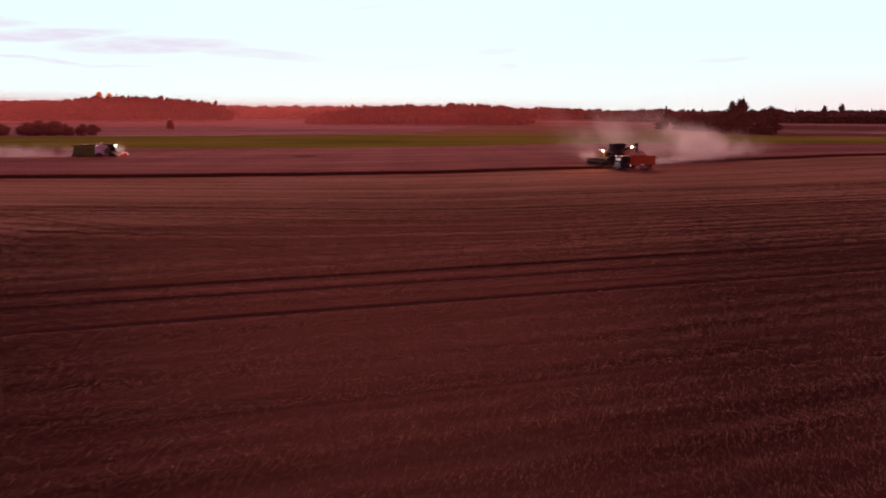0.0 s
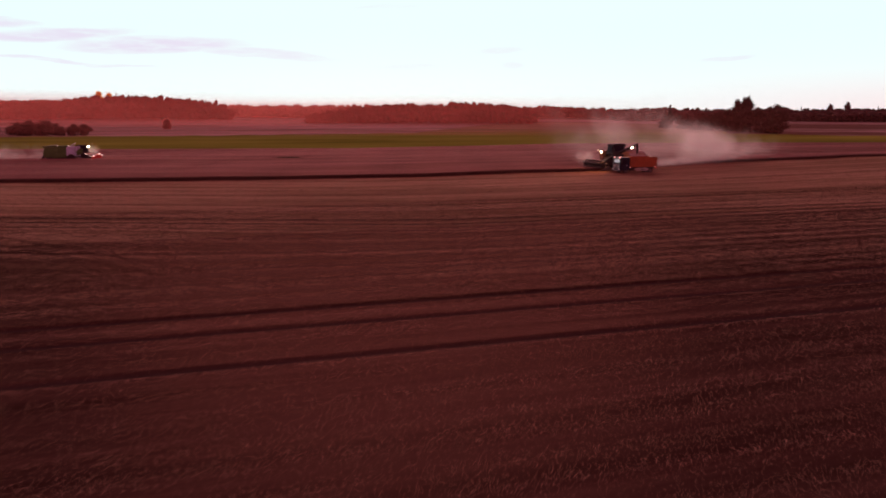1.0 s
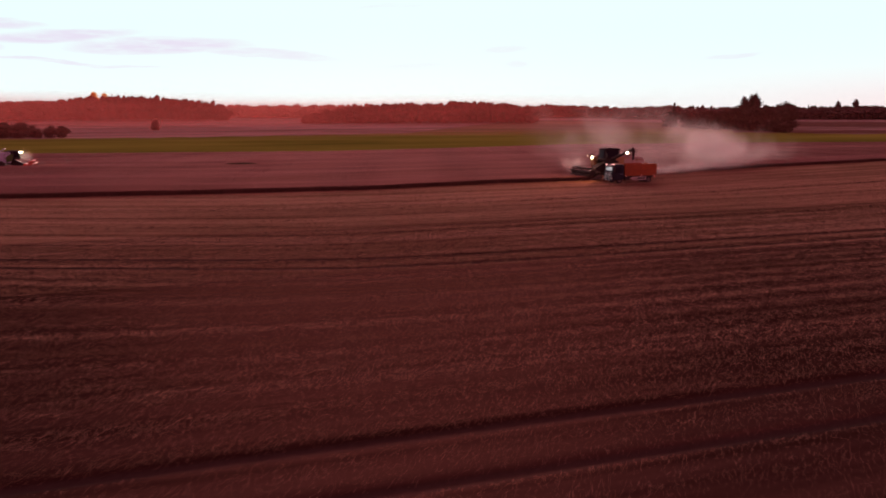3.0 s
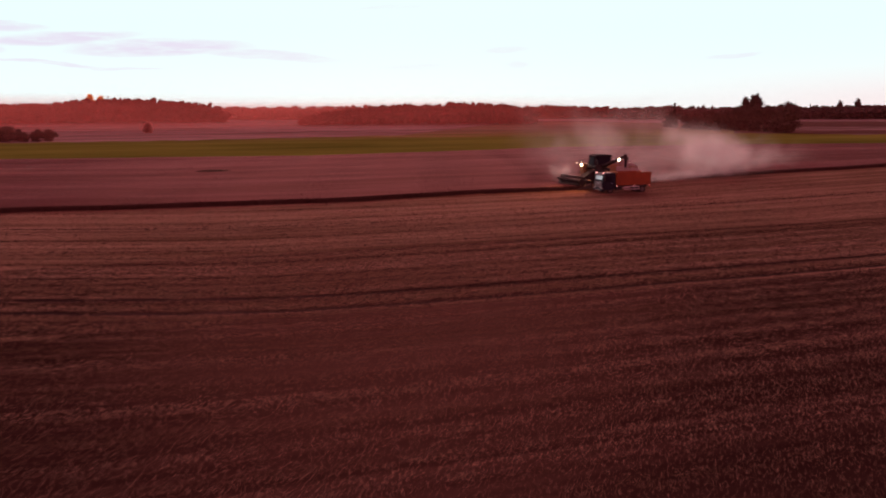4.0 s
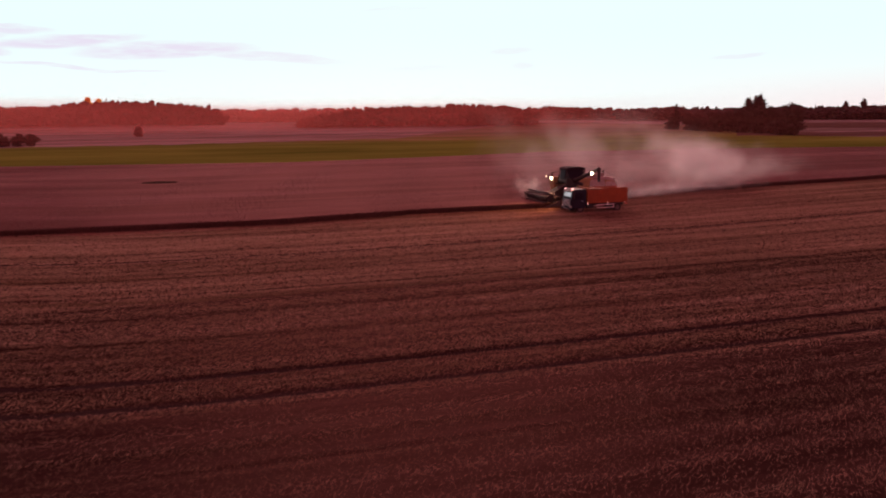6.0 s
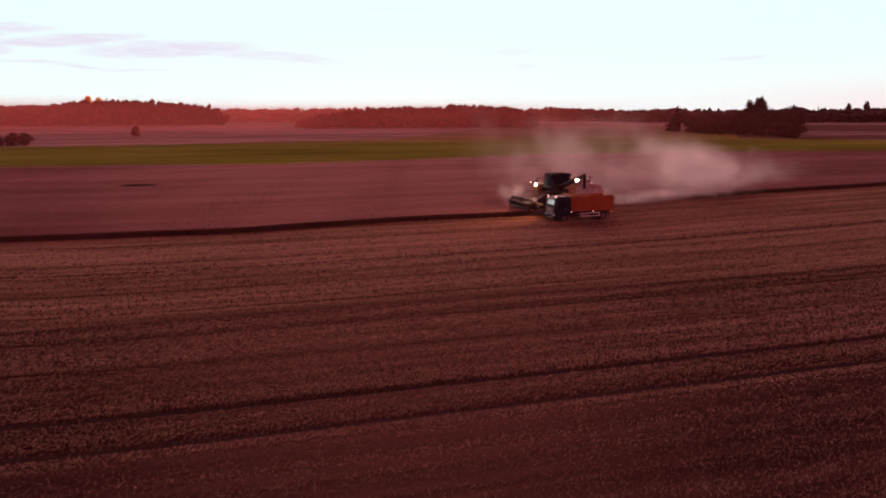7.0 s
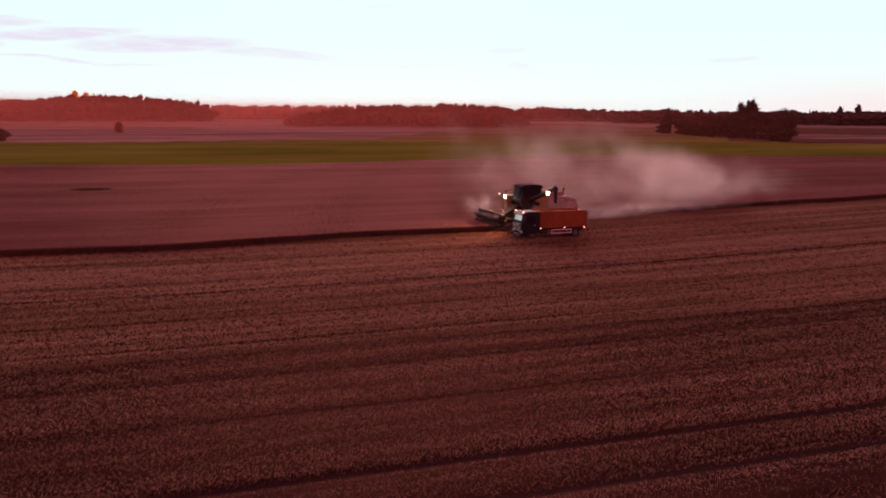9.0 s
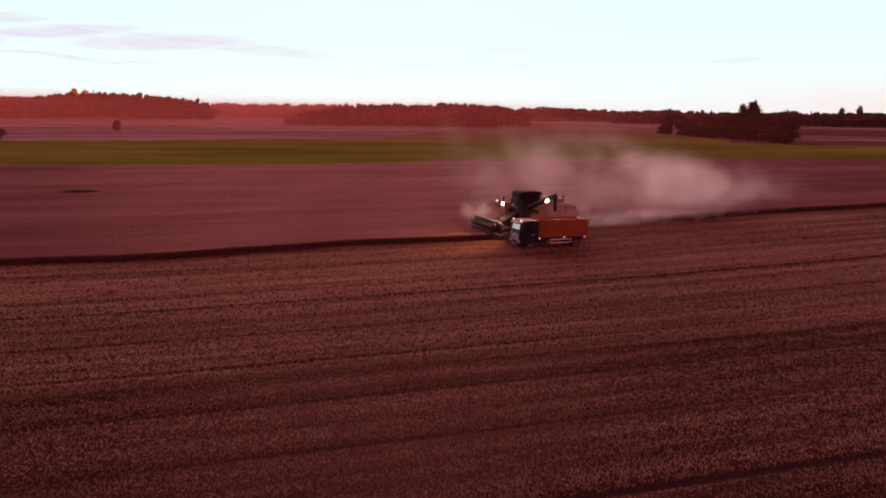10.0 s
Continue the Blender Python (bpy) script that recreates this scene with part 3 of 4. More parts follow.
        part("mirror", bm, BLACK, c)
    bm = bm_new()
    for i in range(6):
        box(bm, 1.15, 1.75, 2.05 + 0.05 * (5 - i), 2.30 + 0.05 * (5 - i), 0.6 + i * 0.34, 0.65 + i * 0.34)
    for x in (1.12, 1.74):
        rod(bm, (x, 2.45, 0.5), (x, 2.15, 2.65), 0.03, seg=6)
    part("ladder", bm, STEEL, c)
    # lamps beside the cab
    if unloading:
        bm = bm_new()
        rod(bm, (2.96, -1.85, 3.27), (3.12, -1.85, 3.26), 0.15, 0.21, 16)
        part("work_lamp", bm, LAMP, c, "large lit work lamp")
        bm = bm_new()
        rod(bm, (3.30, -2.75, 3.52), (3.42, -2.75, 3.51), 0.06, 0.09, 10)
        part("side_lamp", bm, SMALL_LAMP, c, "small lit side lamp")
    part("lamp_bracket", rod(bm_new(), (2.6, -1.9, 3.3), (3.34, -2.75, 3.50), 0.05, seg=6), BLACK, c)
    # lamp on a stalk added to the header; unlit, no beam starts here
    hy_l = 3.2 if unloading else 5.1
    bm = bm_new()
    rod(bm, (5.6, hy_l, 2.3), (5.75, hy_l, 2.28), 0.07, 0.10, 12)
    rod(bm, (4.85, hy_l, 1.3), (5.6, hy_l, 2.3), 0.03, seg=6)
    part("added_header_lamp", bm, STEEL, c)
    # cutting header
    hy, w = (0.45, 3.4) if unloading else (1.4, 4.5)
    head = part("header_back", prism(bm_new(), [(4.75, 0.25), (4.95, 0.18), (5.0, 1.2), (4.85, 1.35), (4.7, 1.3)], hy - w, hy + w), header_paint, c)
    part("header_floor", prism(bm_new(), [(4.9, 0.14), (6.6, 0.10), (6.6, 0.16), (5.8, 0.2), (4.9, 0.3)], hy - w, hy + w), STEEL, head)
    bm = bm_new()
    rod(bm, (5.35, hy - w + 0.1, 0.6), (5.35, hy + w - 0.1, 0.6), 0.16, seg=12)
    for i in range(64):
        y = hy - w + 0.2 + i * (2 * w - 0.4) / 64
        t = i * 0.9 * (1 if i < 32 else -1)
        a, b = (math.cos(t), math.sin(t)), (math.cos(t + 0.9), math.sin(t + 0.9))
        vs = [bm.verts.new((5.35 + a[0] * r, y, 0.6 + a[1] * r)) for r in (0.15, 0.3)] + [bm.verts.new((5.35 + b[0] * r, y + 0.19, 0.6 + b[1] * r)) for r in (0.3, 0.15)]
        bm.faces.new(vs)
    part("feed_screw", bm, STEEL, head)
    for s in (-1, 1):
        y = hy + s * w
        shape = [(4.9, 0.15), (7.3, 0.10), (6.4, 0.34), (5.6, 0.62), (4.9, 0.95)] if unloading else [(4.7, 0.2), (6.3, 0.12), (7.6, 0.16), (6.4, 0.75), (5.6, 1.15), (4.7, 1.3)]
        part("divider", prism(bm_new(), shape, y - 0.07, y + 0.07, 0.02), STEEL if unloading else header_paint, head)
        bm = bm_new()
        rod(bm, (4.8, y - s * 0.2, 1.3), (6.3, y - s * 0.2, 1.15), 0.07, seg=8)
        part("reel_arm", bm, header_paint, head)
    bm = bm_new()
    rod(bm, (6.2, hy - w + 0.25, 1.15), (6.2, hy + w - 0.25, 1.15), 0.32 if unloading else 0.10, seg=12)
    reel = part("reel", bm, BLACK if unloading else header_paint, head)
    for i in range(6):
        t = 2 * math.pi * i / 6 + 0.3
        px, pz = 6.2 + 0.72 * math.cos(t), 1.15 + 0.72 * math.sin(t)
        bm = bm_new()
        box(bm, px - 0.10, px + 0.10, hy - w + 0.3, hy + w - 0.3, pz - 0.08, pz + 0.08)
        for j in range(42):
            y = hy - w + 0.4 + j * (2 * w - 0.8) / 41
            rod(bm, (px, y, pz), (px - 0.06, y, pz - 0.28), 0.014, 0.008, 4)
        part("bat", bm, BLACK if unloading else header_paint, reel)
    for j in range(7):
        y = hy - w + 0.3 + j * (2 * w - 0.6) / 6
        bm = bm_new()
        for i in range(6):
            t = 2 * math.pi * i / 6 + 0.3
            rod(bm, (6.2, y, 1.15), (6.2 + 0.72 * math.cos(t), y, 1.15 + 0.72 * math.sin(t)), 0.045, seg=5)
            t2 = t + math.pi / 3
            rod(bm, (6.2 + 0.72 * math.cos(t), y, 1.15 + 0.72 * math.sin(t)), (6.2 + 0.72 * math.cos(t2), y, 1.15 + 0.72 * math.sin(t2)), 0.03, seg=5)
        if unloading and j in (0, 6):
            rod(bm, (6.2, y - 0.03, 1.15), (6.2, y + 0.03, 1.15), 0.46, seg=20)
        part("reel_spider", bm, (BLACK if j in (0, 6) else STEEL) if unloading else header_paint, reel)
    bm = bm_new()
    for j in range(84):
        y = hy - w + 0.1 + j * (2 * w - 0.2) / 83
        rod(bm, (6.55, y, 0.13), (6.85, y, 0.13), 0.03, 0.006, 4)
    part("knife_bar", bm, STEEL, head)
    if unloading:
        head.location.x = -0.35
    # unloading auger: swung out over the truck, or folded back
    bm = bm_new()
    if unloading:
        a, b = (1.5, 1.5, 3.05), (0.95, 7.15, 5.0)
        rod(bm, a, b, 0.27, 0.23, 14)
        ball(bm, (1.5, 1.45, 3.0), 0.34)
        rod(bm, (1.5, 1.45, 3.0), (0.2, 1.5, 2.6), 0.26, 0.26, 12)
        tube = part("unloading_auger", bm, BLACK, c, "dark unloading tube swung out to the side")
        bm = bm_new()
        rod(bm, (0.95, 7.1, 5.1), (0.95, 7.2, 4.55), 0.27, 0.25, 12)
        rod(bm, (0.95, 7.2, 4.6), (0.95, 7.25, 3.35), 0.20, 0.17, 12)
        part("spout", bm, BLACK, tube)
        bm = bm_new()
        rod(bm, (1.20, 6.1, 4.36), (1.44, 6.1, 4.35), 0.14, 0.19, 16)
        part("tube_lamp", bm, LAMP, tube, "lit round lamp on the tube")
    else:
        rod(bm, (0.0, 1.75, 3.5), (-6.6, 1.75, 3.75), 0.22, 0.2, 12)
        part("unloading_auger", bm, paint, c)
    return c


def truck(m):
    """A tipper truck heading along its own +x, centred on the ground under it."""
    t = thing("tipper_truck", m, "dark blue tipper truck with an orange box beside the harvester", "truck", "machines at the harvest")
    bm = bm_new()
    for y in (-0.42, 0.42):
        box(bm, -3.6, 3.4, y - 0.06, y + 0.06, 0.78, 1.0)
    for x in (-3.4, -1.5, 0.3, 2.0):
        box(bm, x - 0.05, x + 0.05, -0.42, 0.42, 0.80, 0.96)
    part("chassis", bm, BLACK, t)
    cab = part("cab", prism(bm_new(), [(1.78, 0.75), (2.0, 0.55), (3.72, 0.5), (3.80, 0.7), (3.80, 1.55), (3.55, 2.62), (3.30, 2.84), (1.95, 2.86), (1.78, 2.7)], -1.2, 1.2, 0.07), NAVY, t)
    part("windscreen", prism(bm_new(), [(3.705, 1.94), (3.738, 1.94), (3.612, 2.48), (3.575, 2.48)], -0.88, 0.88), SCREEN, cab, "bright reflecting windscreen")
    part("sun_visor", prism(bm_new(), [(3.52, 2.64), (3.85, 2.56), (3.86, 2.60), (3.55, 2.74)], -1.1, 1.1), NAVY, cab)
    for s in (-1, 1):
        d = part("door", prism(bm_new(), [(2.15, 0.8), (3.4, 0.8), (3.5, 1.55), (3.38, 2.5), (2.15, 2.5)], s * 1.205, s * 1.225, 0.008), NAVY, cab)
        part("side_window", prism(bm_new(), [(2.35, 1.65), (3.38, 1.6), (3.26, 2.42), (2.35, 2.42)], s * 1.226, s * 1.236), SMOKED, d)
        part("door_handle", box(bm_new(), 2.25, 2.45, s * 1.226, s * 1.26, 1.42, 1.48, 0.01), PALE, d)
        bm = bm_new()
        box(bm, 3.42, 3.60, s * 1.27, s * 1.42, 1.75, 2.45, 0.03)
        rod(bm, (3.4, s * 1.2, 2.5), (3.5, s * 1.36, 2.42), 0.025, seg=6)
        part("mirror", bm, BLACK, cab)
        bm = bm_new()
        rod(bm, (3.50, s * 0.95, 2.86), (3.62, s * 0.95, 2.86), 0.045, 0.055, 10)
        part("roof_marker", bm, MARKER, cab, "small lit roof marker")
        hl = part("headlamp", box(bm_new(), 3.70, 3.87, s * 0.80, s * 1.20, 0.64, 0.86, 0.03), CHROME, cab)
    bm = bm_new()
    box(bm, 3.70, 3.92, -1.22, 1.22, 0.40, 0.68, 0.05)
    part("bumper", bm, NAVY, cab)
    for i in range(5):
        w = 1.02 - 0.05 * abs(i - 2)
        part("grille_bar", box(bm_new(), 3.80, 3.87, -w, w, 0.86 + 0.175 * i, 0.92 + 0.175 * i, 0.012), CHROME, cab, "chrome grille bar")
    for s in (-1, 1):
        part("grille_strut", rod(bm_new(), (3.86, s * 0.75, 0.86), (3.84, s * 0.2, 1.62), 0.03, seg=6), CHROME, cab)
    part("badge", rod(bm_new(), (3.80, 0, 1.40), (3.89, 0, 1.40), 0.11, seg=14), CHROME, cab)
    part("lower_grille", box(bm_new(), 3.90, 3.94, -0.7, 0.7, 0.46, 0.56, 0.01), CHROME, cab)
    # tipper box with ribs and rails
    x0, x1 = -3.83, 1.66
    floor_ = part("box_floor", box(bm_new(), x0, x1, -1.22, 1.22, 1.05, 1.2), BLACK, t)
    for s in (-1, 1):
        side = part("box_side", box(bm_new(), x0 + 0.1, x1, s * 1.17, s * 1.23, 1.2, 2.80), ORANGE, t)
        part("top_rail", box(bm_new(), x0 + 0.1, x1, s * 1.15, s * 1.28, 2.78, 2.90, 0.02), ORANGE, side)
        part("bottom_rail", box(bm_new(), x0 + 0.1, x1, s * 1.16, s * 1.27, 1.12, 1.26, 0.02), ORANGE, side)
        for i in range(5):
            x = x0 + 0.25 + i * (x1 - x0 - 0.4) / 4
            part("rib", box(bm_new(), x - 0.04, x + 0.04, s * 1.23, s * 1.255, 1.26, 2.78, 0.01), ORANGE, side)
        for i in range(4):
            x = x0 + 0.9 + i * (x1 - x0 - 0.4) / 4
            part("box_panel", box(bm_new(), x - 0.55, x + 0.55, s * 1.23, s * 1.24, 1.40, 2.66, 0.004), ORANGE, side)
        for i, x in enumerate((1.64, -1.12, -3.45)):
            bm = bm_new()
            rod(bm, (x, s * 1.24, 1.09), (x, s * 1.30, 1.09), 0.038, 0.034, 10)
            part("side_marker", bm, MARKER, t, "small lit side marker")
        g = part("side_guard", box(bm_new(), -2.0, 0.35, s * 1.18, s * 1.23, 0.84, 0.93, 0.01), WHITE, t, "white side guard rails")
        part("guard_rail", box(bm_new(), -2.0, 0.35, s * 1.18, s * 1.23, 0.50, 0.59, 0.01), WHITE, g)
        for x in (-1.97, 0.32):
            part("guard_post", box(bm_new(), x - 0.035, x + 0.035, s * 1.175, s * 1.225, 0.55, 0.90, 0.008), WHITE, g)
        part("mudguard", prism(bm_new(), [(-3.2, 0.8), (-3.05, 1.02), (-2.0, 1.02), (-1.85, 0.8), (-1.88, 0.76), (-2.05, 0.97), (-3.0, 0.97), (-3.15, 0.76)], s * 0.65, s * 1.2), BLACK, t)
        wheel(t, 2.55, s * 1.02, 0.50, 0.34, s, STEEL)
        wheel(t, -2.52, s * 1.00, 0.50, 0.34, s, STEEL)
        wheel(t, -2.52, s * 0.63, 0.50, 0.32, s, STEEL)
        part("tail_lamp", box(bm_new(), -3.87, -3.82, s * 0.7, s * 0.95, 0.86, 0.98, 0.01), TAIL, t, "red tail lamp")
    part("headboard", box(bm_new(), x1 - 0.06, x1 + 0.02, -1.2, 1.2, 1.2, 2.96), ORANGE, t)
    part("tailgate", prism(bm_new(), [(x0 - 0.02, 1.1), (x0 + 0.1, 1.1), (x0 + 0.1, 2.72), (x0 - 0.1, 2.72), (x0 - 0.1, 2.5), (x0 - 0.02, 2.4)], -1.2, 1.2), ORANGE, t)
    part("fuel_tank", box(bm_new(), 0.6, 1.5, -1.15, -0.6, 0.5, 0.98, 0.08), STEEL, t)
    part("battery_box", box(bm_new(), 0.7, 1.5, 0.6, 1.1, 0.5, 0.95, 0.05), BLACK, t)
    part("front_axle", rod(bm_new(), (2.55, -1.0, 0.5), (2.55, 1.0, 0.5), 0.08), BLACK, t)
    part("rear_axle", rod(bm_new(), (-2.52, -1.0, 0.5), (-2.52, 1.0, 0.5), 0.10), BLACK, t)
    bm = bm_new()
    bmesh.ops.create_grid(bm, x_segments=26, y_segments=12, size=1.0, matrix=Matrix.Translation(((x0 + x1) / 2, 0, 0)) @ Matrix.Diagonal(((x1 - x0) / 2 - 0.08, 1.15, 1, 1)))
    for v in bm.verts:
        v.co.z = 2.35 + 0.45 * math.exp(-((v.co.x + 1.0) / 1.3) ** 2 - (v.co.y / 0.8) ** 2) + 0.02 * math.sin(9 * v.co.x) * math.cos(11 * v.co.y)
    part("grain_load", bm, GRAIN, t, "heap of pale grain")
    return t


truck(pose(87.25, 143.75, 0.0, 0, 0, 180))
combine(pose(89.8, 152.9, 0.0, 0, 0, 180), YELLOW, YELLOW, BUFF, BLACK,
        "dusty yellow combine harvester with dark cab, lamps lit, unloading grain", True, False)
C2 = (-13.2, 240.0)
combine(pose(C2[0] + 1.2, C2[1], float(land(*C2)) - 0.35) @ Matrix.Diagonal((1.0, 1, 1.0, 1)), GREEN, PALE, GREEN, RED,
        "green and pale grey combine harvester with a red header", False, True)


def beam(name, eye, target, power, size):
    ob = new(name, bpy.data.lights.new(name, "SPOT"))
    ob.data.energy, ob.data.color, ob.data.spot_size, ob.data.spot_blend, ob.data.shadow_soft_size = power, (1.0, 0.36, 0.17), radians(size), 0.8, 0.2
    ob.matrix_world = look(eye, target)


beam("harvester_beam", (86.5, 155.0, 3.7), (75, 156, 0.6), 800, 60)
# added spot without a lamp body, lays an orange pool on the stubble
beam("added_field_beam", (86.6, 150.4, 3.5), (76.5, 147.0, 0.0), 6500, 80)
beam("far_harvester_beam", (C2[0] + 5.8, C2[1] - 1.0, 3.0), (C2[0] + 17, C2[1], -2.0), 1500, 70)


# ---- dust ----
def puffs(n, centre, half, size, slope=0.0):
    """n soft discs round a centre (z above the land): their middles, radii and turned frames; slope tips the swarm along x."""
    u = rng.normal(size=(n, 3)) * 0.55
    p = np.asarray(centre, float) + u * np.asarray(half, float)
    p[:, 2] = np.abs(p[:, 2] + slope * (p[:, 0] - centre[0])) + land(p[:, 0], p[:, 1])
    return p, size[0] + (size[1] - size[0]) * rng.random(n)


def cloud(label, groups, material=None):
    p = np.concatenate([g[0] for g in groups])
    r = np.concatenate([g[1] for g in groups])
    n, m = len(p), 10
    a = rng.normal(size=(n, 3))
    a /= np.linalg.norm(a, axis=1)[:, None]
    b = np.cross(a, rng.normal(size=(n, 3)))
    b /= np.linalg.norm(b, axis=1)[:, None]
    w = np.arange(m) * 2 * math.pi / m
    reach = r[:, None] * (0.75 + 0.5 * rng.random((n, m)))
    rim = p[:, None, :] + reach[:, :, None] * (np.cos(w)[None, :, None] * a[:, None, :] + np.sin(w)[None, :, None] * b[:, None, :] * 0.8)
    v = np.concatenate([p[:, None, :], rim], axis=1).reshape(-1, 3)
    v[:, 2] = np.maximum(v[:, 2], land(v[:, 0], v[:, 1]) + 0.12)
    base = np.arange(n)[:, None] * (m + 1)
    i = np.arange(m)[None, :]
    f = np.stack([base + 0 * i, base + 1 + i, base + 1 + (i + 1) % m], -1).reshape(-1, 3)
    ob = raw("dust_cloud", v.tolist(), f.tolist(), material or DUST)
    t = np.zeros((n, m + 1), dtype=np.float32)
    t[:, 0] = 1.0
    ob.data.attributes.new("thickness", "FLOAT", "POINT").data.foreach_set("value", t.ravel())
    return tagged(ob, label, "dust cloud", kind="stuff")


scene.cycles.transparent_max_bounces = 256
cloud("pale drifting dust cloud trailing behind the harvester", [
    puffs(640, (116.5, 164, 4.2), (5.4, 5.0, 2.4), (1.8, 3.8), -0.10),
    puffs(120, (113, 166, 6.4), (7.0, 5.0, 1.8), (2.0, 3.6), -0.2),
    puffs(260, (120, 164, 2.2), (6.5, 4.0, 1.5), (1.4, 2.8)),
    puffs(760, (110, 156.6, 0.75), (9.0, 1.4, 0.7), (0.7, 1.6)),
    puffs(420, (100.5, 154.0, 0.45), (5.5, 1.3, 0.40), (0.6, 1.3)),
    puffs(120, (98, 157.0, 1.2), (4.0, 2.0, 1.3), (0.6, 1.6))])
cloud("thin veil of dust spreading from the harvester", [
    puffs(300, (100, 174, 6.0), (11.0, 8.0, 4.6), (2.5, 5.5)),
    puffs(200, (106, 163, 3.0), (9.0, 5.0, 2.3), (1.8, 3.8)),
    puffs(120, (131, 170, 2.2), (11.0, 6.0, 1.6), (1.8, 4.0))], DUST_THIN)
cloud("small puff of dust over the cutting header", [puffs(260, (84.6, 156.8, 1.9), (1.9, 1.2, 1.2), (0.5, 1.2))])
cloud("grain dust blowing from the unloading spout", [puffs(30, (89.5, 148, 2.9), (3.0, 1.0, 0.5), (0.4, 1.0))], DUST_THIN)
cloud("low dust trail behind the distant harvester", [puffs(900, (C2[0] - 25, C2[1] + 2, 1.5), (22.0, 3.0, 1.6), (1.0, 2.8))])
cloud("lit dust before the distant harvester", [puffs(170, (C2[0] + 6.2, C2[1] - 1.0, 2.3), (1.2, 0.8, 1.2), (0.5, 1.2))])


# ---- stubble and stalks ----
def blades(n, place, low, high, thick, lean):
    """Loose upright blades: place(n) gives x, y, z of their feet."""
    x, y, z = place(n)
    n = len(x)
    h = low + (high - low) * rng.random(n)
    a = rng.random(n) * math.pi
    w = thick * (0.6 + 0.8 * rng.random(n)) / 2
    dx, dy = np.cos(a) * w, np.sin(a) * w
    tipx, tipy = rng.normal(size=n) * lean, rng.normal(size=n) * lean
    p = np.empty((n, 3, 3))
    p[:, 0] = np.stack([x - dx, y - dy, z], -1)
    p[:, 1] = np.stack([x + dx, y + dy, z], -1)
    p[:, 2] = np.stack([x + tipx, y + tipy, z + h], -1)
    return p


def crossing(x, y):
    """True on the pair of wheel marks that cut slantwise over the rows."""
    hit = np.zeros(len(x), dtype=bool)
    for (ax, ay), (bx, by) in (((-19.0, 102.4), (8.5, 62.8)), ((-15.8, 101.3), (12.4, 61.2))):
        ln = math.hypot(bx - ax, by - ay)
        ux_, uy_ = (bx - ax) / ln, (by - ay) / ln
        along = (x - ax) * ux_ + (y - ay) * uy_
        side = (x - ax) * uy_ - (y - ay) * ux_ + 0.4 * np.sin(along * 0.08)
        hit |= (along > 0) & (along < ln) & (np.abs(side) < 0.36)
    return hit & (rng.random(len(x)) < 0.55)


def cut_field(y0, y1):
    def place(n):
        y = y0 + (y1 - y0) * rng.random(n)
        x = (-9 - 0.14 * y) + (1.24 * y + 14) * rng.random(n)
        v = across(x, y)
        clump = 0.5 + 0.5 * np.sin(2.3 * x + 1.9 * np.sin(1.1 * v) + 0.7 * v) * np.sin(3.1 * v + 1.7 * np.sin(0.83 * x))
        swath = 0.5 + 0.5 * np.cos(2.62 * v + 1.6 * np.sin(0.031 * x + 0.37 * v))
        if y0 < 80:
            thin_out = np.clip((y - 52.0) / 26.0, 0.12, 1.0) if y0 > 40 else 1.0
            thick = thin_out * (0.12 + 0.45 * band(v) + 0.55 * swath ** 1.5) * (0.6 + 0.8 * clump)
        elif y0 < 100:
            thick = (0.26 + 0.50 * band(v) + 0.42 * swath) * (0.75 + 0.5 * clump)
        else:
            thick = 0.55 + 0.36 * band(v) + 0.24 * swath
        keep = rng.random(n) < thick
        for c, w, d in TRACKS[:6]:
            keep &= np.abs(v - c + 0.12) > w * 0.95
        keep &= y < edge_y(x) - 0.15
        keep &= ~crossing(x, y)
        x, y = x[keep], y[keep]
        return x, y, soil(x, y) - 0.01
    return place


tagged(triangles("stubble", np.concatenate([blades(380000, cut_field(16, 66), 0.03, 0.08, 0.018, 0.05),
                                            blades(760000, cut_field(52, 86), 0.03, 0.09, 0.022, 0.06),
                                            blades(560000, cut_field(86, 108), 0.05, 0.12, 0.029, 0.08),
                                            blades(700000, cut_field(108, 132), 0.07, 0.16, 0.048, 0.09),
                                            blades(800000, cut_field(132, 166), 0.08, 0.18, 0.075, 0.09)]), STRAW),
       "short straw-coloured cut stubble standing in rows", "stubble", kind="stuff")


def crop_edge(n):
    x = -60 + 270 * rng.random(n)
    y = edge_y(x) + rng.exponential(0.45, size=n)
    return x, y, land(x, y)


def crop_top(n):
    y = 146 + 190 * rng.random(n)
    x = -0.2 * y - 6 + (1.3 * y + 36) * rng.random(n)
    keep = (y > edge_y(x) + 0.5) & (y < meadow_y(x) - 0.5)
    x, y = x[keep], y[keep]
    return x, y, land(x, y) + 0.56


tagged(triangles("crop_ears", blades(520000, crop_top, 0.06, 0.18, 0.09, 0.12), EARS), "pale ripe ears over the standing grain", "crop ears", kind="stuff")
tagged(triangles("crop_stalks", blades(150000, crop_edge, 0.46, 0.74, 0.055, 0.07), STALK), "upright ripe stalks along the crop's cut edge", "crop stalks", kind="stuff")


# ---- trees ----
def ico_faces():
    bm = bm_new()
    bmesh.ops.create_icosphere(bm, subdivisions=1, radius=1.0)
    a = np.array([[v.co[:] for v in f.verts] for f in bm.faces])
    bm.free()
    return a


ICO = ico_faces()


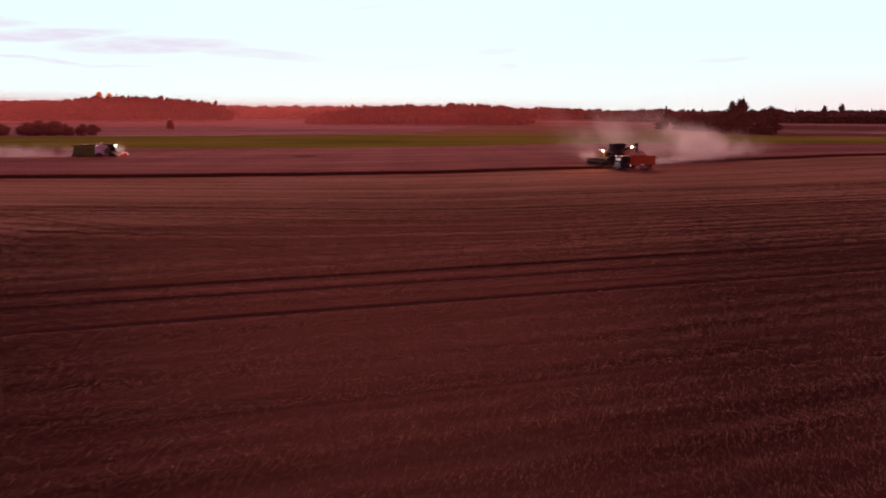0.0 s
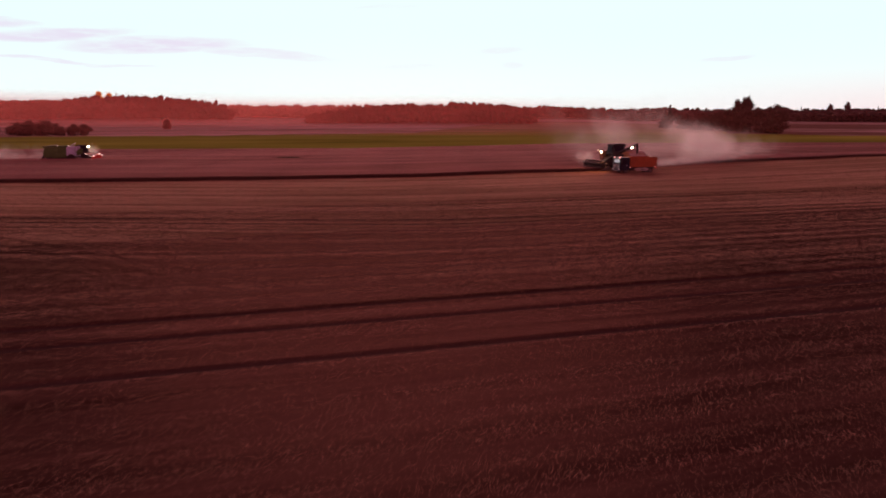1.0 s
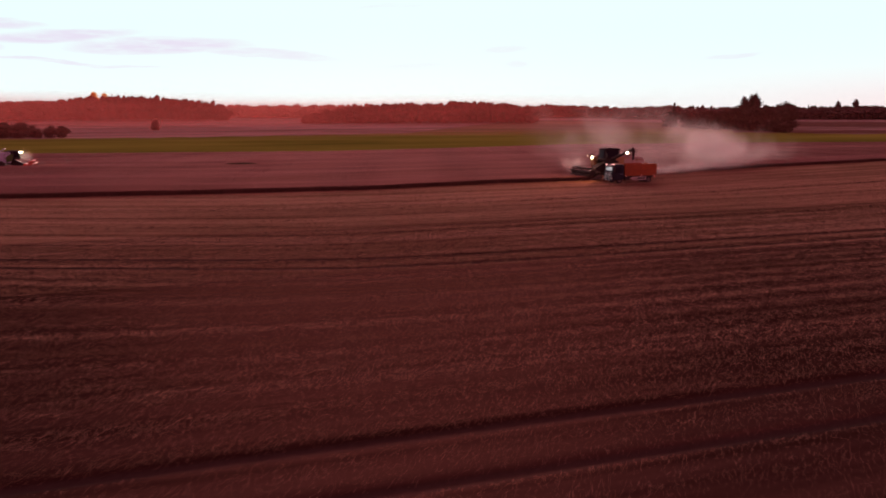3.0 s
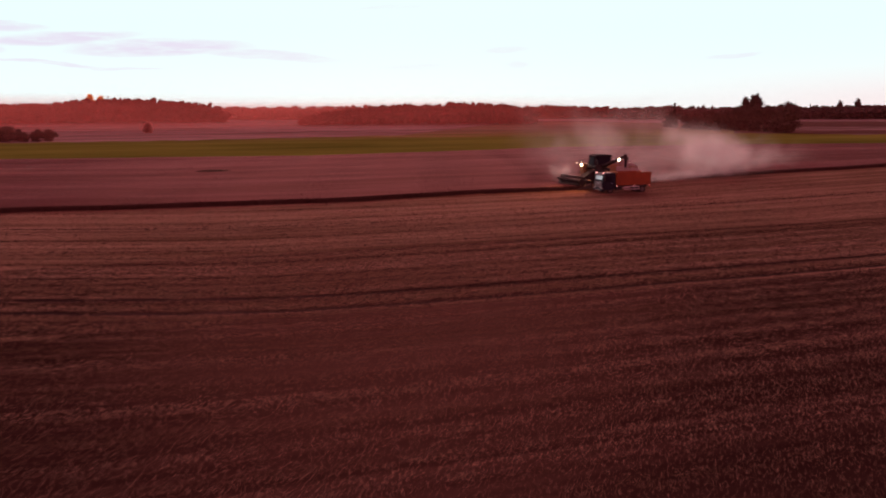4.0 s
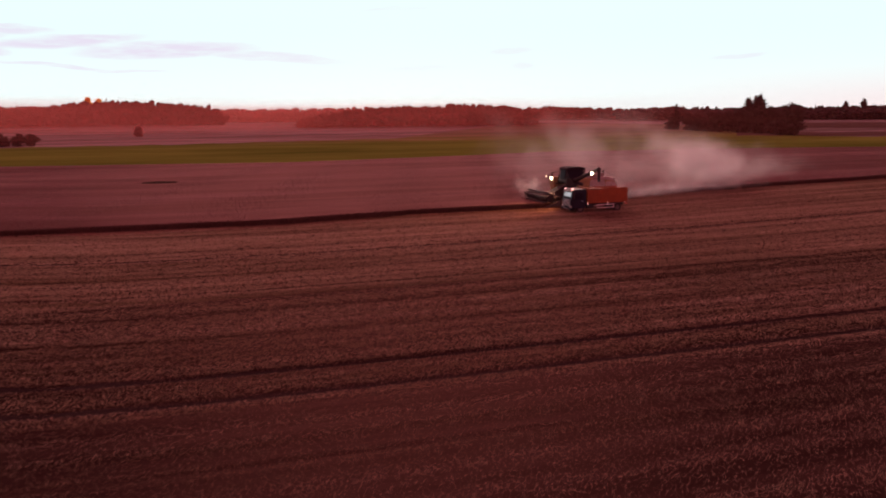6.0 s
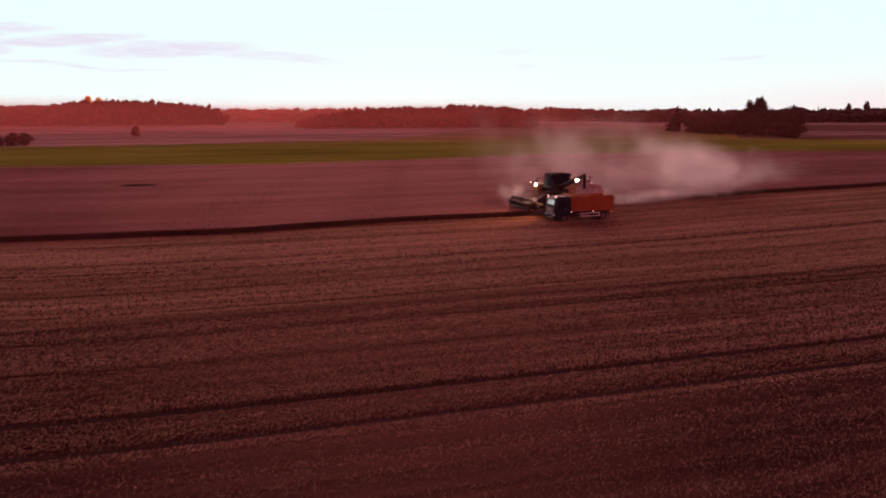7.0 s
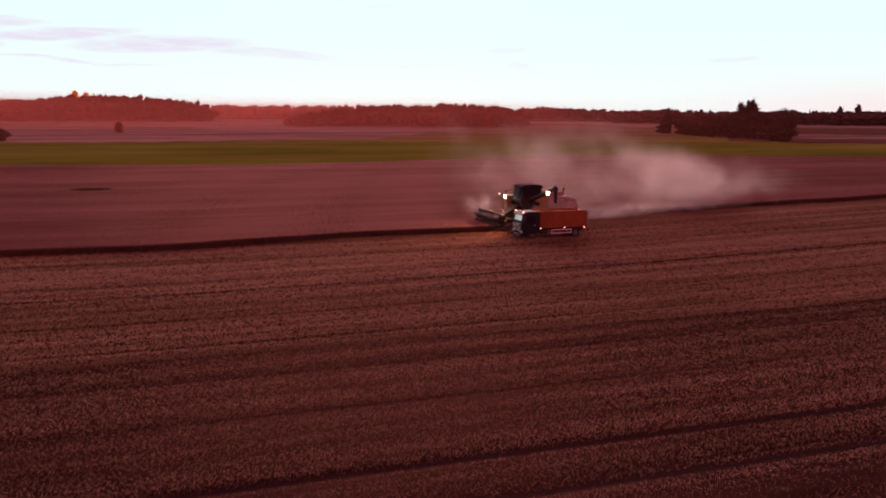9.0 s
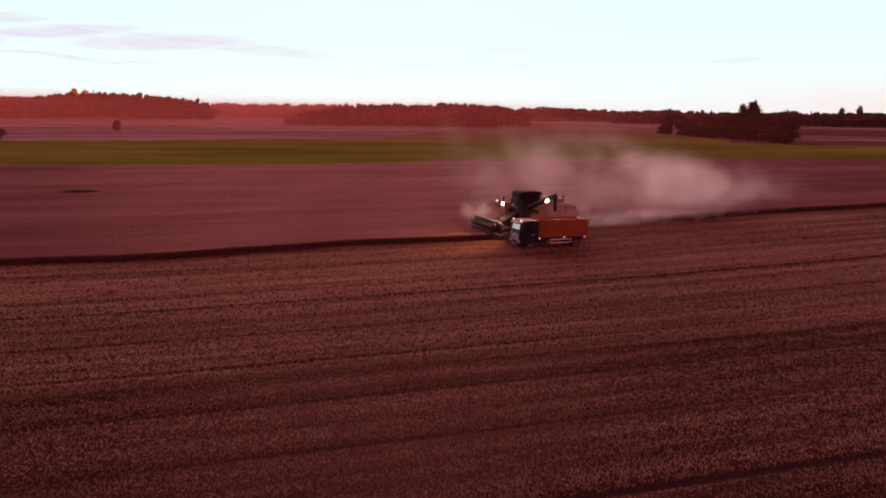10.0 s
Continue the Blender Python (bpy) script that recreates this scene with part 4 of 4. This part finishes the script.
def crown_points(lobes, n, size, solid=0.72):
    """Small leaf clumps spread over the shells of overlapping lobes (x, y, z, rx, rz)."""
    lobes = np.asarray(lobes, float)
    wgt = lobes[:, 3] * lobes[:, 4]
    pick = rng.choice(len(lobes), n, p=wgt / wgt.sum())
    L = lobes[pick]
    d = rng.normal(size=(n, 3))
    d /= np.linalg.norm(d, axis=1)[:, None]
    rad = rng.random(n) ** 0.35 * (0.95 + 0.18 * rng.normal(size=n))
    p = L[:, :3] + d * rad[:, None] * np.stack([L[:, 3], L[:, 3], L[:, 4]], -1)
    leaf = p[:, None, :] + rng.normal(size=(n, 3, 3)) * size
    core = ICO[None] * (lobes[:, None, None, [3, 3, 4]] * solid) + lobes[:, None, None, :3]
    return np.concatenate([leaf, core.reshape(-1, 3, 3)])


def tree(x, y, h, spread, kind, label, leaves=4200, size=0.40, name="tree"):
    t = thing(name, pose(x, y, float(land(x, y)) - 0.1), label, "tree" if name != "bush" else "bush", "trees at the field's edge")
    bm = bm_new()
    r = h * 0.018 + 0.06
    rod(bm, (0, 0, 0), (0.02 * h, 0.01 * h, h * 0.5), r, r * 0.6, 8)
    rod(bm, (0.02 * h, 0.01 * h, h * 0.5), (0, 0, h * 0.88), r * 0.6, r * 0.15, 7)
    for i in range(7):
        a, z = i * 2.4 + random.random(), h * (0.22 + 0.08 * i)
        q = spread * (0.7 if kind == "round" else 0.6 * (1 - z / h))
        rod(bm, (0.01 * h, 0, z), (math.cos(a) * q, math.sin(a) * q, z + h * 0.12), r * 0.4, r * 0.08, 5)
    part("trunk", bm, BARK, t)
    lobes = []
    if kind == "spruce":
        for i in range(12):
            s = i / 11
            lobes.append((random.gauss(0, 0.1), random.gauss(0, 0.1), h * (0.1 + 0.86 * s), spread * (1 - 0.80 * s) * random.uniform(0.8, 1.15), h * 0.075))
    else:
        for i in range(13):
            a, s = random.random() * 6.28, random.random()
            q = spread * 0.62 * math.sqrt(random.random())
            z = h * (0.10 + 0.74 * s) if kind == "round" else h * (0.10 + 0.62 * s)
            k = 1 - 0.45 * abs(2 * s - 0.8)
            lobes.append((math.cos(a) * q * k, math.sin(a) * q * k, z, spread * random.uniform(0.36, 0.58), h * (random.uniform(0.11, 0.18) if kind == "round" else random.uniform(0.16, 0.26))))
        lobes.append((random.gauss(0, 0.3), random.gauss(0, 0.3), h * 0.86, spread * 0.35, h * 0.13))
    triangles("crown", crown_points(lobes, leaves, size), LEAF_DARK, t)
    return t


CLUMP = [  # x, y, height, spread, kind
    (416, 487, 20.0, 6.0, "round"), (423, 499, 21.0, 5.6, "round"), (433, 516, 20.0, 5.6, "round"), (440, 538, 19.5, 5.0, "round"),
    (447.5, 559, 28.5, 5.2, "round"), (449.5, 567, 24.0, 5.2, "round"), (454, 580, 26.5, 4.6, "round"), (455, 590, 19.0, 5.0, "round"), (453, 600, 16.5, 6.0, "round"), (455, 612, 15.0, 6.0, "round"),
    (464, 636, 12.5, 6.0, "round"), (474, 660, 11.5, 6.0, "round"), (484, 684, 11.0, 6.0, "round"), (490, 706, 12.0, 6.0, "round"),
    (492, 728, 14.5, 5.0, "round"), (489, 722, 22.5, 3.2, "spruce"), (443, 552, 20.5, 5.0, "round"), (430, 512, 13.0, 6.0, "round"), (460, 605, 15.0, 5.5, "round"),
    (468, 648, 9.0, 6.0, "round"), (480, 672, 8.5, 6.0, "round"), (497, 742, 11.0, 6.0, "round"),
]
for x, y, h, s, kd in CLUMP:
    tree(x, y, h, s * 1.35 if kd == "round" else s, kd, "dark spruce with a pointed top in the clump" if kd == "spruce" else "dark leafy tree in a clump beyond the meadow")
for x, h, s, y in ((-64, 7.4, 7.5, 592), (-57, 8.6, 8.0, 590), (-49, 8.4, 7.5, 592), (-42, 6.8, 6.0, 590), (-32, 6.6, 6.2, 588), (-26, 6.4, 5.4, 588), (-80, 6.5, 7.5, 598), (-92, 7.5, 8.0, 600)):
    tree(x, y, h * 1.15, s * (1.15 if x < -45 else 0.95), "bush", "dark rounded roadside bush beyond the meadow", 2600, 0.34, "bush")
lone = tree(30.0, 800, 10.0, 5.0, "bush", "lone bush in the far field, leaf colour paled for haze", 1900, 0.45, "bush")
for o in lone.children:
    if o.name.startswith("crown"):
        o.data.materials[0] = LEAF_HAZY
tree(1150, 1211, 34, 8, "bush", "lone tall tree above the far woods", 900, 0.8)
tree(1202, 1223, 37, 11, "bush", "lone tall tree above the far woods", 900, 0.8)


def wood(label, azimuth, tops, dist, deep, rows, step, material, low=0.55, size=0.75, per=95):
    """A far wood: crowns in rows, tops follows heights over azimuth."""
    out = []
    wave = rng.random(4000)
    for j in range(rows):
        d = dist + deep * j / max(1, rows - 1)
        a = azimuth[0] + random.random() * 0.3
        while a < azimuth[-1]:
            rr = max(dist - 15, d * (1 + random.gauss(0, 0.012)))
            x, y = rr * math.sin(radians(a)), rr * math.cos(radians(a))
            g = float(land(x, y))
            top = float(np.interp(a, azimuth, tops)) + random.gauss(0, 0.6) + 3.0 * (float(np.interp((a + 20) * 2.2, np.arange(4000), wave)) - 0.5)
            top = g + (top - g) * (low + (1 - low) * (j + 1) / rows)
            h = max(4.0, top - g)
            w = step * random.uniform(0.55, 1.45)
            if random.random() < 0.04:
                lobes = [(x, y, g + h * (0.25 + 0.11 * i), w * (0.75 - 0.095 * i), h * 0.12) for i in range(7)]
            else:
                lobes = [(x, y, g + h * 0.3, w, h * 0.32)]
                for i in range(6):
                    lobes.append((x + random.gauss(0, w * 0.45), y + random.gauss(0, w * 0.4), g + h * random.uniform(0.52, 0.80), w * random.uniform(0.5, 0.9), h * random.uniform(0.14, 0.22)))
            out.append(crown_points(lobes, per, size, 0.8))
            a += math.degrees(step * random.uniform(0.5, 1.2) / rr)
    return tagged(triangles("far_wood", np.concatenate(out), material), label, "forest", kind="stuff")


wood("hazy forest on a low rise, leaf colour reddened for the sunset", (-16, -9, -7.3, -5.2, -4, -2.0, -1.5, 0.3, 2.0, 3.6, 5.0, 6.0), (27, 27, 27, 28, 29, 37, 37, 38.5, 34, 32, 29, 14), 1420, 120, 5, 7.5, LEAF_FAR)
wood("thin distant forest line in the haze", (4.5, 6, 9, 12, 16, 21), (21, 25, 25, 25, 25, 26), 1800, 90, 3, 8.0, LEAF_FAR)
wood("dark wood beyond the meadow, leaf colour reddened for the sunset", (10.8, 11.7, 13.5, 15.8, 16.6, 18, 20, 21.6, 22.6, 24.2, 25.5), (4, 10, 18, 22, 22.5, 22, 24, 27, 25, 21, 13), 1140, 110, 4, 6.5, LEAF_FAR)
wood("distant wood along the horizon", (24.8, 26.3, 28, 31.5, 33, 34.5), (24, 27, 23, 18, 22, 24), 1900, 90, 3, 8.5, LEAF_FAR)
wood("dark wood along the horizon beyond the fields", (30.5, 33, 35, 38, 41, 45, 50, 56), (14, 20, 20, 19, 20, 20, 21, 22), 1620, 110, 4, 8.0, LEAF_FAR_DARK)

# dark weeds in the grain and a pale patch in the stubble
wx, wy = 37.5, 220.0
pts = blades(2600, lambda n: (wx + rng.normal(size=n) * 0.95 * (1 + 0.5 * rng.random(n)), wy + rng.normal(size=n) * 0.8, land(wx, wy) + 0.38 + 0 * rng.random(n)), 0.2, 0.55, 0.3, 0.2)
tagged(triangles("weed_patch", pts, WEED), "dark patch of weeds in the ripe grain", "weeds", kind="stuff")


# ---- thin evening haze before the far woods: upright see-through sheets stand in for it ----
def mist(name, amount, low, high, az0, az1, seed):
    m = bpy.data.materials.new(name)
    m.use_nodes = True
    k = Nodes(m.node_tree)
    out = k.add("ShaderNodeOutputMaterial")
    pos = k.add("ShaderNodeNewGeometry").outputs["Position"]
    sep = k.add("ShaderNodeSeparateXYZ")
    k.put(sep.inputs[0], pos)
    x, y, z = sep.outputs
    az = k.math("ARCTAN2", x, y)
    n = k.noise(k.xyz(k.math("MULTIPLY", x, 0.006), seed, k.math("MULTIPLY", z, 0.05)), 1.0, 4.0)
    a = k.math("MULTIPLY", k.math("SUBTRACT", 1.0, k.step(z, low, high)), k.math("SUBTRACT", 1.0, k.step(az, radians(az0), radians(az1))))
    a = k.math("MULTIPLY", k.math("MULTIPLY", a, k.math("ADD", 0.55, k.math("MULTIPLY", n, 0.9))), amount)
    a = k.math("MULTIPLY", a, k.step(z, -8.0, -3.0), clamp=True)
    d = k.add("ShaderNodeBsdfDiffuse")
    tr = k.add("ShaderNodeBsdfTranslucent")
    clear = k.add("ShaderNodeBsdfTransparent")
    # sunset's red glow is painted into the haze colour
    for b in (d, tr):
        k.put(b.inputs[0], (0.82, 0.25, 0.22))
    half, mx = k.add("ShaderNodeMixShader"), k.add("ShaderNodeMixShader")
    half.inputs[0].default_value = 0.6
    k.put(half.inputs[1], d.outputs[0])
    k.put(half.inputs[2], tr.outputs[0])
    k.put(mx.inputs[0], a)
    k.put(mx.inputs[1], clear.outputs[0])
    k.put(mx.inputs[2], half.outputs[0])
    k.put(out.inputs[0], mx.outputs[0])
    return m


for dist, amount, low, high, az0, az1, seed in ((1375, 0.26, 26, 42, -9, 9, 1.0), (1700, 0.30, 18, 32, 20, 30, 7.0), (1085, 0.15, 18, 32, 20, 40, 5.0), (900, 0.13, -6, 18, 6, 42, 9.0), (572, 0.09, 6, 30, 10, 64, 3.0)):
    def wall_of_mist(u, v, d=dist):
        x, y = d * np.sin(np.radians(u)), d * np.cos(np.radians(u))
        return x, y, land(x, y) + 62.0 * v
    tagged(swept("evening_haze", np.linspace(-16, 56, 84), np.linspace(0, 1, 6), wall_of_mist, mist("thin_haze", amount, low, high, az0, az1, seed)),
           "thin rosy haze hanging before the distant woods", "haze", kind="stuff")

# low sun's glow on the treetops, put into a bright gold leaf colour
GLOW_GOLD = surface("sun_glow_gold_leaves", (0.95, 0.72, 0.22), rough=0.8, dark=0.9, bump=0.0, by_piece=0.1, translucent=0.85)
for gx_, top, gs in ((-50.0, 41.8, 15.0), (-33.0, 39.8, 9.0)):
    gh = top - float(land(gx_, 1546.0))
    gold = tree(gx_, 1546.0, gh, gs, "round", "tall forest tree, leaf colour gold for the low sun's glow", 900, 0.7)
    for o in gold.children:
        if o.name.startswith("crown"):
            o.data.materials[0] = GLOW_GOLD

hx, hy_ = 45.5, 132.6
pts = blades(260, lambda n: (hx + rng.normal(size=n) * 0.45, hy_ + rng.normal(size=n) * 0.4, soil(hx + 0 * rng.random(n), hy_ + 0 * rng.random(n))), 0.15, 0.45, 0.08, 0.25)
tagged(triangles("straw_clump", pts, STRAW), "small pale clump of straw left on the stubble", "straw", kind="stuff")
